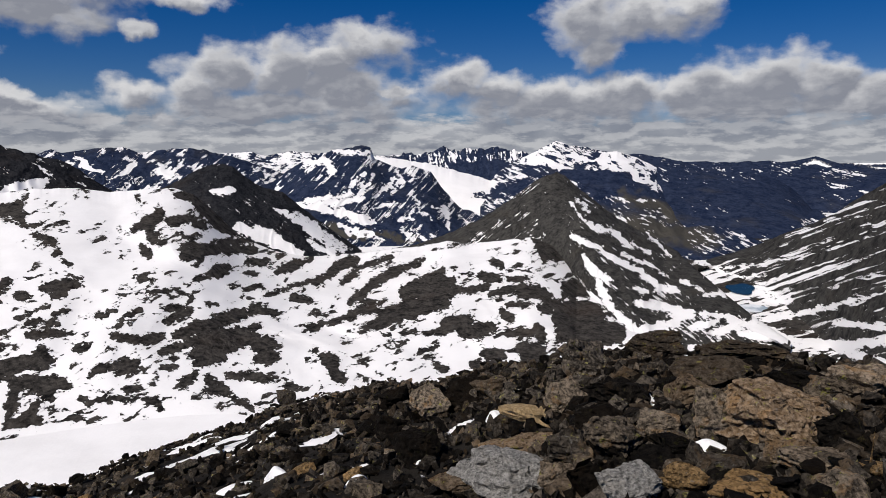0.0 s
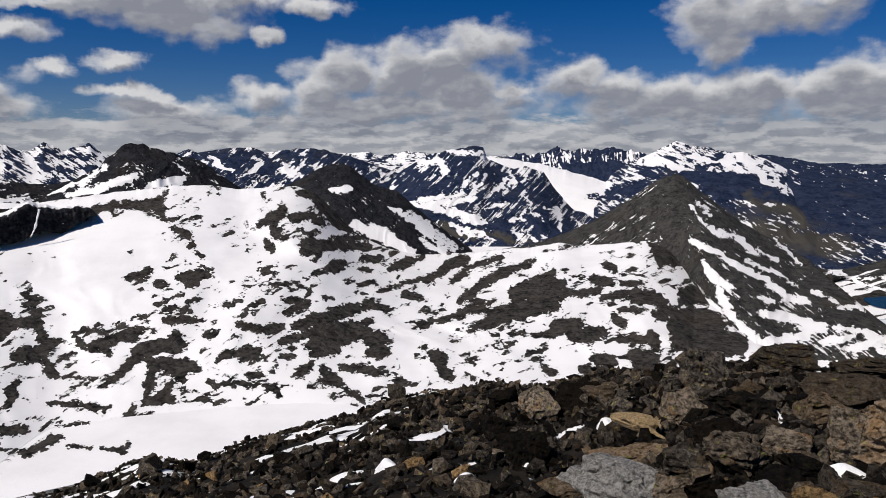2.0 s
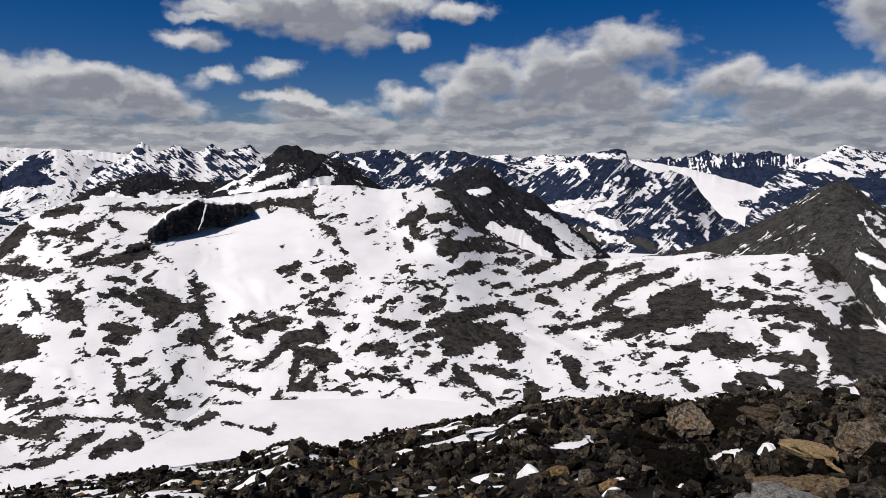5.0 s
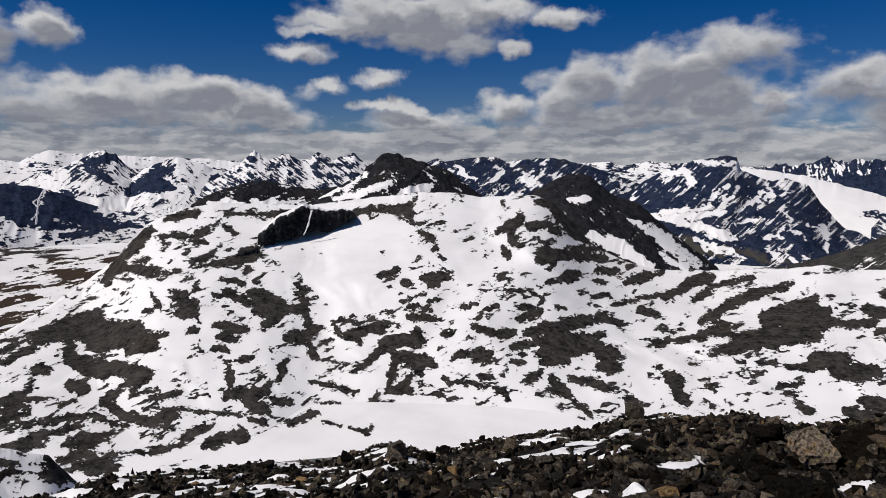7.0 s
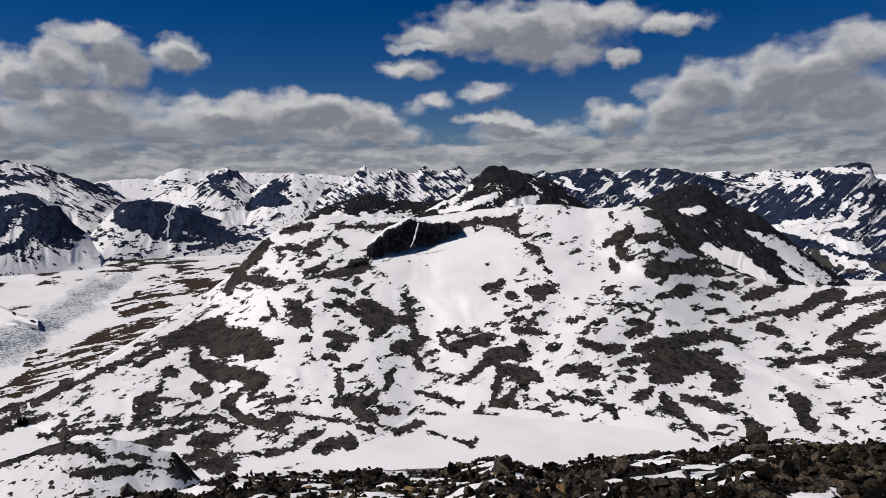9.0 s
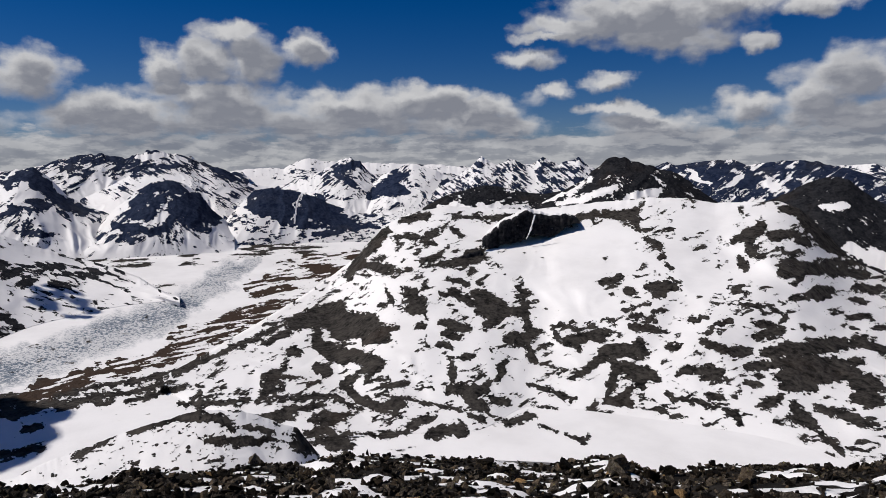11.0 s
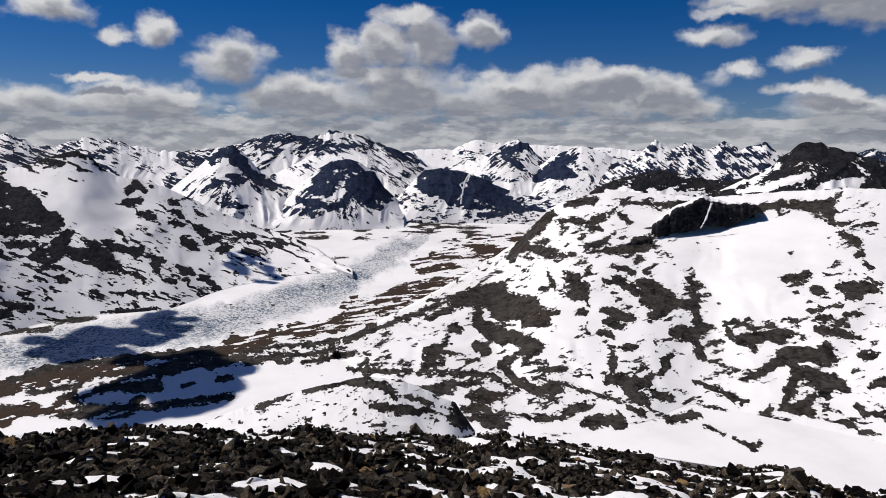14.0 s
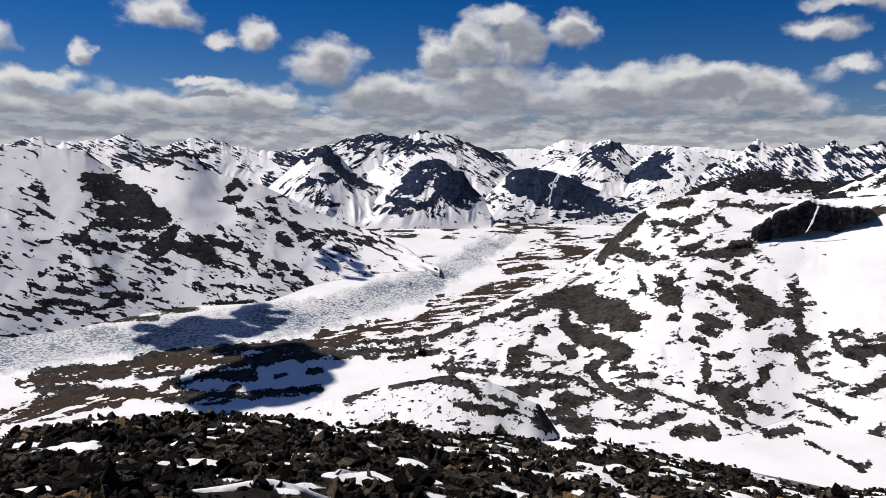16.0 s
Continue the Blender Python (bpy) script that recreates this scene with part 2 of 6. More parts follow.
def grid_noise(x, y, seed):
    table = noise_table(seed)
    xi, yi = np.floor(x).astype(int), np.floor(y).astype(int)
    fx, fy = x - xi, y - yi
    fx, fy = fx**3 * (fx * (fx * 6 - 15) + 10), fy**3 * (fy * (fy * 6 - 15) + 10)
    a, b = table[xi % 256, yi % 256], table[(xi + 1) % 256, yi % 256]
    c, d = table[xi % 256, (yi + 1) % 256], table[(xi + 1) % 256, (yi + 1) % 256]
    return (a + (b - a) * fx) + ((c + (d - c) * fx) - (a + (b - a) * fx)) * fy


def fbm(x, y, octaves=5, seed=1, gain=0.55):
    total, amp, norm = 0, 1.0, 0
    for i in range(octaves):
        k = 2.03**i
        total, norm = total + amp * grid_noise(x * k + 17.3 * i, y * k + 9.1 * i, seed + i), norm + amp
        amp *= gain
    return total / norm * 1.7


def ridges(x, y, octaves=4, seed=1):
    total, amp, norm = 0, 1.0, 0
    for i in range(octaves):
        k = 2.1**i
        n = grid_noise(x * k + 5.7 * i, y * k + 3.3 * i, seed + i)
        total, norm = total + amp * (1 - 2 * np.sqrt(n * n + 0.015)), norm + amp
        amp *= 0.5
    return total / norm


def strokes(az, el, rows, ragged=0.35, seed=40):
    """How far inside the nearest stroke (heading, height to heading, height, half width) a place is."""
    ax = az + ragged * fbm(az * 1.3, el * 1.6, 4, seed)
    ey = el + ragged * 0.7 * fbm(az * 1.3 + 31, el * 1.6 + 7, 4, seed + 9)
    best = np.full(az.shape, -9.0)
    for a, b, c, d, w in rows:
        near = (ax > min(a, c) - 3 * w - 1) & (ax < max(a, c) + 3 * w + 1) & (ey > min(b, d) - 3 * w - 1) & (ey < max(b, d) + 3 * w + 1)
        if not near.any():
            continue
        x, y = ax[near], ey[near]
        dx, dy = c - a, d - b
        s = np.clip(((x - a) * dx + (y - b) * dy) / (dx * dx + dy * dy + 1e-6), 0, 1)
        far = np.hypot(x - a - s * dx, y - b - s * dy)
        best[near] = np.maximum(best[near], 1 - far / w)
    return best


def bare_ribs(az, el, rows, seed):
    """Rock along the strokes: neighbours run together, ends taper, edges fray and shed small patches."""
    ax = az + 0.16 * fbm(az * 1.6, el * 2.2, 4, seed)
    ey = el + 0.11 * fbm(az * 1.6 + 31, el * 2.2 + 7, 4, seed + 9)
    k = 9.0
    total = np.full(az.shape, 1e-4)
    for a, b, c, d, w in rows:
        pad = 3 * w + 0.7
        near = (ax > min(a, c) - pad) & (ax < max(a, c) + pad) & (ey > min(b, d) - pad) & (ey < max(b, d) + pad)
        if not near.any():
            continue
        x, y = ax[near], ey[near]
        dx, dy = c - a, d - b
        s = np.clip(((x - a) * dx + (y - b) * dy) / (dx * dx + dy * dy + 1e-6), 0, 1)
        far = np.hypot(x - a - s * dx, y - b - s * dy)
        total[near] += np.exp(k * np.clip(w * (1.2 - 0.3 * np.abs(2 * s - 1) ** 3) - far, -1.5, 0.6))
    inside = np.log(total) / k
    fray = 0.38 * fbm(az * 2.0, el * 3.4, 4, seed + 12, 0.7) + 0.30 * fbm(az * 5.5, el * 10, 4, seed + 17, 0.7)
    return np.clip(2.6 * inside, -2, 0.62) + 0.05 + fray * np.clip(1.35 + 2.2 * inside, 0.3, 1)


# ---------------------------------------------------------------- land
def floor_height(r):
    """The valley floor: level to 1.8 km, then rising gently into the ranges."""
    return np.interp(r, [0, 30, 520, 1800, 3500, 4950], [-10, -10, -450, -450, -322, -300])


R_TABLE = np.linspace(525, 4950, 2000)
E_TABLE = np.degrees(np.arctan2(floor_height(R_TABLE) - EYE, R_TABLE))


def place_on_rays(az, el, r):
    a, e = np.radians(az), np.radians(el)
    return np.stack([-np.sin(a) * r, np.cos(a) * r, EYE + r * np.tan(e)], -1)


def grid_mesh(name, co, fields, mat, wrap=False):
    """A sheet from an array of rows by columns of places, with float fields on its points."""
    nr, nc = co.shape[:2]
    me = bpy.data.meshes.new(name)
    i = np.arange(nr * nc).reshape(nr, nc)
    if wrap:
        i = np.concatenate([i, i[:, :1]], 1)
    quads = np.stack([i[:-1, :-1], i[1:, :-1], i[1:, 1:], i[:-1, 1:]], -1).reshape(-1, 4)
    me.vertices.add(nr * nc)
    me.vertices.foreach_set("co", co.astype(np.float32).ravel())
    me.loops.add(quads.size)
    me.loops.foreach_set("vertex_index", quads.astype(np.int32).ravel())
    me.polygons.add(len(quads))
    me.polygons.foreach_set("loop_start", np.arange(0, quads.size, 4, dtype=np.int32))
    me.polygons.foreach_set("use_smooth", np.ones(len(quads), bool))
    me.update(calc_edges=True)
    for key, values in fields.items():
        me.attributes.new(key, "FLOAT", "POINT").data.foreach_set("value", values.astype(np.float32).ravel())
    me.materials.append(mat)
    return new(name, me)


def mesh_of(bm, name, mat, smooth=False):
    me = bpy.data.meshes.new(name)
    bm.to_mesh(me)
    bm.free()
    me.materials.append(mat)
    if smooth:
        me.polygons.foreach_set("use_smooth", [True] * len(me.polygons))
    return me


def smoothed(x, k):
    """A running mean over 2k + 1 places, twice."""
    for _ in range(2):
        p = np.pad(x, k, mode="reflect", reflect_type="odd") if len(x) > k + 1 else x
        x = np.convolve(p, np.ones(2 * k + 1) / (2 * k + 1), "valid") if len(x) > k + 1 else x
    return x


def mountain(name, label, crest, far, near, mat, foot=None, bare=0.1, along=0.5, across=1.4, slant=0.0, contrast=0.5, spur=40.0, spurs=0.35,
             ribs=0.25, jag=0.05, rocks=(), clear=(), smooth_snow=(), snow=(), turf=(), step=0.075, seed=1, top_bare=0.0, fine=3.2, soft=False, low_z=None, back=True, category="mountain"):
    """A mountain from its crest (heading, height), the range of its crest and of its foot; its faces have spurs and gullies."""
    crest = sorted(crest)
    ca, ce = np.array(crest).T
    n = int((ca[-1] - ca[0]) / step) + 2
    az = np.linspace(ca[0], ca[-1], n)
    line = np.interp(az, ca, ce)
    top = line + jag * fbm(az * 2.2, az * 0 + seed, 3, seed + 70, 0.6)
    gentle = smoothed(line, int(0.9 / step))
    f = (az - az[0]) / (az[-1] - az[0])
    rc = far[0] + (far[1] - far[0]) * f if isinstance(far, tuple) else far + 0 * f
    rc = np.minimum(rc, smoothed(np.interp(np.minimum(line, gentle) - 0.05, E_TABLE, R_TABLE), int(0.5 / step)) * 0.97) if low_z is None else rc
    if foot:
        fa, fe = np.array(sorted(foot)).T
        rf = np.interp(np.minimum(np.interp(az, fa, fe), gentle - 0.12), E_TABLE, R_TABLE)
    else:
        rf = np.minimum(near[0] + (near[1] - near[0]) * f if isinstance(near, tuple) else near + 0 * f, rc * 0.99)
    rf = np.minimum(smoothed(rf, int(0.9 / step)), rc * 0.99)
    zf = floor_height(rf) - 1 if low_z is None else low_z + 0 * rf
    low = np.degrees(np.arctan2(zf - EYE, rf))
    rows = max(8, int(np.max(top - low) / (step * 0.8)))
    v = np.linspace(0, 1, rows)[:, None]
    A = np.broadcast_to(az, (rows, n))
    E = low + (gentle - low) * v + (top - gentle) * np.exp(-(1 - v) * np.maximum(gentle - low, 0.3) / 0.5)
    R = rf + (rc - rf) * (0.62 * v + 0.38 * v**3)
    R = np.minimum(R, np.interp(np.maximum(E, np.degrees(np.arctan2(floor_height(rf) - EYE, rf))), E_TABLE, R_TABLE) * (1 - 0.035 * np.clip(v * 2, 0, 1))) if low_z is None else R
    # spurs and gullies, in metres across and up the slope
    size = float(np.mean(rc)) / 57.3 / spurs
    X, Y = np.radians(A) * np.mean(rc) / size, R / size
    warp = 0.35 * fbm(X * 0.7, Y * 0.7, 2, seed + 2)
    rib = fbm(X + warp, Y * 0.6 - warp, 3, seed + 3, 0.4) if soft else ridges(X + warp, Y * 0.3 - warp * 0.5 + seed, 3, seed + 3)
    detail = fbm(A * 2.1, E * 2.4, 5, seed + 11)
    window = np.clip(v * 4, 0, 1) * (0.4 + 0.6 * np.clip((1 - v) * 3, 0, 1))
    R = R - window * min(spur, (0.1 if soft else 0.27) * size) * rib
    # rock laid bare
    u = -A
    if isinstance(slant, tuple):
        peak = az[int(np.argmax(line))]
        side = np.clip((A - peak) / 2.4 + 0.5, 0, 1)
        th = np.radians(slant[1] + (slant[0] - slant[1]) * side)
        u = u + peak
    else:
        th = radians(slant) + 0 * A
    s1, s2 = u * np.cos(th) + E * np.sin(th), -u * np.sin(th) + E * np.cos(th)
    wob = 0.5 * fbm(A * 0.7, E * 0.9, 3, seed + 21)
    streak = fbm(s1 * along * fine + wob, s2 * across * fine + wob, 6, seed + 5, 0.62 if soft else 0.74)
    field = bare + contrast * streak + 0.28 * fbm(A * 0.45 * fine / 2, E * 0.8 * fine / 2, 3, seed + 90) + ribs * rib + top_bare * (v - 0.5)
    if len(rocks):
        field = np.maximum(field, bare_ribs(A, E, rocks, seed + 30))
    if len(snow):
        field = np.minimum(field, -bare_ribs(A, E, snow, seed + 55))
    if len(clear):
        k = np.clip(strokes(A, E, clear, 0.5, seed + 50) * 2.5, 0, 1)
        field = field * (1 - k) - 0.6 * k
    if len(smooth_snow):
        k = np.clip(strokes(A, E, smooth_snow, 0.3, seed + 60) * 3, 0, 1)
        field = field * (1 - k) - 0.9 * k
    brown = np.clip(strokes(A, E, turf, 0.6, seed + 80) * 1.5, 0, 1) if len(turf) else 0 * A
    co = place_on_rays(A, E, R)
    fields = {"bare": field, "turf": brown}
    if back:
        tail = co[-1].copy()
        drop = []
        for k, (push, down) in enumerate(((0.012, 0.02), (0.03, 0.06), (0.05, 0.3))):
            p = place_on_rays(az, top, np.minimum(rc * (1 + push), 4960))
            p[:, 2] = tail[:, 2] - down * (tail[:, 2] - floor_height(rc) + 60)
            drop.append(p)
        co = np.concatenate([co, np.array(drop)], 0)
        fields = {k: np.concatenate([x, np.repeat(x[-1:], 3, 0)], 0) for k, x in fields.items()}
    ob = grid_mesh(name, co, fields, mat)
    return tagged(ob, label, category, kind="structure")


def valley_ground():
    """One sheet from under the summit to the horizon."""
    az = np.concatenate([np.arange(-180, -40, 2.0), np.arange(-40, 108, 0.09), np.arange(108, 180, 2.0)])
    el = np.concatenate([np.linspace(-26, -17, 150), np.linspace(-16.95, -3.6, 240)])
    r = np.interp(el, E_TABLE, R_TABLE)
    r = np.concatenate([[34, 80, 160, 320, 520, 700], r, [4950]])
    A, R = np.meshgrid(az, r)
    Z = floor_height(R)
    E = np.degrees(np.arctan2(Z - EYE, R))
    n = fbm(-np.sin(np.radians(A)) * R / 320, np.cos(np.radians(A)) * R / 320, 3, 91, 0.4)
    Z = Z + np.clip((R - 300) / 600, 0, 1) * (0.9 * n)
    field = np.full(A.shape, -0.5)
    # low dark swells on the snow plain, drawn out sideways
    field += 0.6 * fbm(A * 0.16 + 0.05 * E, E * 0.85, 6, 93) * np.clip((E + 25) / 2, 0.3, 1)
    east = np.clip((-A - 9) / 5, 0, 1)
    s1, s2 = -A * 0.92 + E * 0.38, A * 0.38 + E * 0.92
    field = field * (1 - east) + east * (0.14 + 0.75 * fbm(s1 * 0.3, s2 * 4.0, 6, 94))
    ice = np.clip(strokes(A, E, LAKE_ICE, 0.3, 95) * 3, 0, 1)
    field = field * (1 - ice) - 0.75 * ice
    river = np.clip(strokes(A, E, FROZEN_RIVER, 0.4, 97) * 2, 0, 1)
    field = field * (1 - river) + river * (-0.24 + 0.2 * fbm(A * 1.2, E * 3.5, 3, 98, 0.7))
    head = np.clip((E + 8.3) / 1.2, 0, 1) * np.clip((A - 55) / 4, 0, 1) * (1 - river)
    field = field * (1 - head) + head * (-0.04 + 0.8 * fbm(A * 0.6 + 0.4 * E, E * 4.5, 5, 102))
    delta = np.clip(strokes(A, E, DELTA, 0.5, 99) * 3 + 0.3, 0, 1)
    field = field * (1 - delta) + delta * (0.16 + 1.25 * fbm(A * 0.5 - 0.35 * E, E * 5.5 + 0.8 * A, 6, 100, 0.65))
    field = field + 0.25 * np.clip((E + 25) / 3, 0, 1) * (1 - river) * (1 - ice) * fbm(A * 0.7 + 0.3 * E, E * 6.0, 4, 103)
    field = np.where((A < -8) & (R > 500), np.minimum(field, -bare_ribs(A, E, EAST_SNOW, 107)), field)
    field = np.where(R > 500, np.maximum(field, bare_ribs(A, E, LAND_ROCK, 101)), field)
    co = np.stack([-np.sin(np.radians(A)) * R, np.cos(np.radians(A)) * R, Z], -1)
    return tagged(grid_mesh("ground", co, {"bare": field, "turf": delta, "ice": river}, NEAR_RANGE, wrap=True), "snow-covered valley floor with bare brown patches", "ground", kind="structure")


LAKE_ICE = [(41.6, -21.2, 16.3, -21.6, 1.17), (33.5, -22.3, 21.1, -22.8, 1.80), (36.0, -23.5, 31.0, -24.6, 1.80)]
FROZEN_RIVER = [(104.2, -15.0, 93.4, -14.8, 1.17), (93.4, -14.8, 79.7, -14.0, 1.62), (79.7, -14.0, 70.1, -11.4, 1.53), (70.1, -11.4, 65.3, -8.5, 1.26), (65.3, -8.5, 63.4, -7.7, 0.63), (104.1, -13.8, 95.4, -14.2, 0.90)]
DELTA = [(79.7, -16.1, 68.1, -14.2, 0.72), (69.1, -13.5, 59.5, -11.2, 1.17), (63.3, -9.9, 55.9, -8.2, 0.99), (61.0, -8.4, 55.0, -7.5, 0.63), (101.6, -17.0, 86.2, -16.9, 0.41), (103.2, -19.0, 91.6, -18.9, 0.63)]
# bare rock: heading and height of both ends of a rib, and its half width, in degrees
WEST_SHOULDER = [(55.85, -9.26, 54.18, -7.23, 0.35), (54.18, -7.23, 52.49, -5.36, 0.36), (51.44, -4.65, 49.77, -4.35, 0.25), (49.77, -4.35, 48.93, -4.28, 0.25), (51.91, -6.04, 50.67, -5.87, 0.17), (50.67, -5.87, 49.85, -6.03, 0.17), (49.43, -6.14, 48.13, -5.51, 0.30), (47.47, -5.08, 46.80, -4.42, 0.13), (46.80, -4.42, 43.28, -4.35, 0.13), (43.28, -4.35, 41.70, -4.14, 0.14), (47.05, -5.32, 46.21, -6.02, 0.22), (49.03, -6.60, 48.35, -6.62, 0.13), (50.25, -7.44, 49.82, -7.23, 0.17), (49.51, -8.01, 47.88, -7.63, 0.21), (54.63, -8.28, 52.25, -8.65, 0.32), (53.61, -7.78, 52.60, -7.67, 0.16), (52.88, -9.05, 50.39, -8.76, 0.16), (54.87, -9.04, 54.08, -9.10, 0.12), (47.60, -8.37, 44.73, -7.89, 0.31)]
WEST_SHOULDER_MORE = [(45.60, -7.40, 44.49, -7.21, 0.27), (49.33, -8.60, 47.17, -8.25, 0.13)]
GREAT_CLIFF = [(44.03, -6.77, 42.88, -5.97, 0.40), (42.88, -5.97, 41.27, -5.08, 0.54), (39.89, -4.77, 37.81, -4.94, 0.46), (41.48, -4.43, 39.88, -4.45, 0.23), (37.57, -4.33, 33.58, -4.22, 0.19), (33.58, -4.22, 31.68, -3.75, 0.19), (34.05, -4.12, 31.68, -4.36, 0.28), (32.16, -4.36, 31.78, -5.17, 0.28), (31.45, -5.40, 30.35, -5.22, 0.14), (47.22, -9.60, 45.69, -9.91, 0.22), (47.04, -10.52, 45.30, -11.52, 0.31), (44.83, -10.86, 42.60, -12.11, 0.54), (44.65, -12.01, 43.07, -12.41, 0.54), (44.01, -13.41, 42.84, -12.42, 0.40), (47.92, -10.92, 46.96, -10.75, 0.17), (41.40, -10.32, 40.49, -10.68, 0.18), (40.49, -10.68, 41.56, -11.15, 0.18), (40.97, -11.49, 40.77, -12.89, 0.32), (40.77, -12.89, 40.34, -14.29, 0.32)]
GREAT_CLIFF_MORE = [(42.61, -12.34, 41.22, -12.18, 0.36)]
CENTRE_RIBS = [(42.21, -14.65, 40.58, -14.51, 0.50), (40.60, -15.19, 39.92, -16.23, 0.28), (40.34, -14.06, 39.63, -13.86, 0.23), (42.99, -17.32, 42.50, -16.45, 0.32), (43.24, -17.97, 42.76, -17.56, 0.27), (50.89, -10.50, 50.08, -11.22, 0.50), (50.08, -11.22, 49.69, -11.91, 0.51), (50.75, -12.05, 49.49, -12.15, 0.34), (52.54, -10.38, 51.98, -11.52, 0.16), (53.21, -11.63, 52.53, -11.78, 0.12), (50.06, -13.43, 49.46, -13.57, 0.21), (48.02, -13.15, 46.27, -13.50, 0.35), (47.84, -14.19, 46.30, -14.39, 0.26), (48.09, -14.92, 47.00, -15.23, 0.22), (47.26, -16.10, 45.01, -16.06, 0.22), (47.06, -16.78, 46.88, -17.90, 0.26), (47.14, -18.75, 44.19, -18.79, 0.44)]
WEST_MASS = [(60.38, -12.96, 56.58, -11.74, 0.63), (58.16, -12.83, 53.88, -12.86, 0.62), (56.70, -13.83, 53.91, -13.29, 0.63), (54.38, -14.52, 52.74, -14.27, 0.48), (58.59, -13.60, 58.29, -14.88, 0.34), (58.29, -14.88, 56.44, -15.95, 0.57), (58.77, -16.44, 57.67, -17.02, 0.34), (56.42, -15.54, 53.26, -16.36, 0.47), (54.72, -17.02, 53.28, -16.78, 0.36), (60.88, -15.11, 60.10, -15.23, 0.36), (53.12, -13.80, 51.66, -13.51, 0.20), (62.93, -14.39, 60.77, -13.52, 0.24), (62.82, -12.83, 60.70, -12.51, 0.10), (55.15, -17.38, 56.37, -17.95, 0.27), (56.37, -17.95, 55.26, -19.23, 0.27), (55.26, -19.23, 53.46, -19.91, 0.32), (53.46, -19.91, 51.35, -19.78, 0.33), (53.46, -19.91, 51.61, -20.80, 0.16)]
LOW_BANDS = [(53.40, -18.96, 49.61, -19.65, 0.12), (49.61, -19.65, 46.08, -20.37, 0.13), (52.95, -18.30, 50.84, -18.14, 0.21), (54.57, -17.88, 52.51, -17.73, 0.12), (63.13, -16.98, 61.52, -16.48, 0.14), (61.52, -16.48, 60.80, -16.45, 0.14), (62.44, -17.11, 59.94, -17.27, 0.14), (59.25, -17.91, 58.28, -17.62, 0.15), (63.21, -18.13, 61.45, -18.00, 0.21), (63.25, -18.62, 61.14, -18.65, 0.10), (61.14, -18.65, 57.41, -18.90, 0.11), (57.23, -19.21, 55.08, -19.67, 0.12), (62.65, -19.90, 61.21, -19.61, 0.18), (61.21, -19.61, 58.22, -19.57, 0.18), (62.32, -20.09, 60.53, -20.33, 0.14), (58.66, -20.41, 55.93, -20.48, 0.19), (58.74, -21.47, 57.39, -21.52, 0.19), (55.90, -19.96, 54.70, -20.02, 0.08)]
SHORE_BANDS = [(58.01, -22.12, 56.03, -21.96, 0.12), (56.03, -21.96, 51.90, -22.21, 0.12), (53.17, -22.10, 51.04, -22.04, 0.17), (57.66, -22.66, 56.48, -22.68, 0.23), (50.79, -21.53, 49.68, -21.05, 0.25), (49.68, -21.05, 48.71, -20.95, 0.26), (49.31, -22.36, 48.34, -22.69, 0.17), (48.62, -22.02, 46.14, -21.88, 0.39), (47.50, -21.94, 45.92, -22.11, 0.35), (45.59, -19.55, 44.24, -20.11, 0.49), (45.64, -20.63, 44.28, -21.28, 0.22), (43.75, -19.49, 42.13, -19.70, 0.27), (46.27, -13.50, 45.38, -13.65, 0.22), (42.18, -21.24, 41.46, -21.11, 0.27), (41.46, -21.11, 40.02, -20.64, 0.28), (43.80, -20.71, 42.18, -21.28, 0.09), (40.24, -19.87, 37.99, -20.04, 0.07), (39.56, -21.46, 38.13, -21.85, 0.09), (37.40, -22.02, 35.70, -22.40, 0.14)]
SHORE_BANDS_MORE = [(35.70, -22.40, 35.30, -22.06, 0.14)]
CROWN_CRAG = [(40.44, -18.15, 38.54, -18.71, 0.18), (38.54, -18.71, 36.63, -19.24, 0.19), (38.74, -16.65, 37.07, -16.95, 0.09), (38.44, -13.44, 38.08, -14.38, 0.23), (37.41, -14.63, 35.10, -14.00, 0.42), (35.10, -14.00, 34.14, -13.93, 0.42), (36.42, -15.04, 36.08, -15.23, 0.23), (36.60, -17.42, 35.62, -16.77, 0.28), (35.62, -16.77, 34.16, -15.65, 0.28), (34.16, -15.65, 33.42, -14.97, 0.28), (34.15, -15.42, 32.21, -14.99, 0.52), (32.21, -14.99, 30.99, -15.00, 0.52), (33.19, -16.36, 30.26, -16.86, 0.47), (31.49, -16.85, 31.00, -17.78, 0.43), (33.19, -16.83, 33.70, -18.42, 0.33), (33.95, -19.10, 31.99, -19.14, 0.33), (32.97, -19.35, 31.74, -18.00, 0.28), (30.51, -16.86, 29.87, -17.09, 0.28), (31.48, -14.53, 31.14, -14.29, 0.28)]
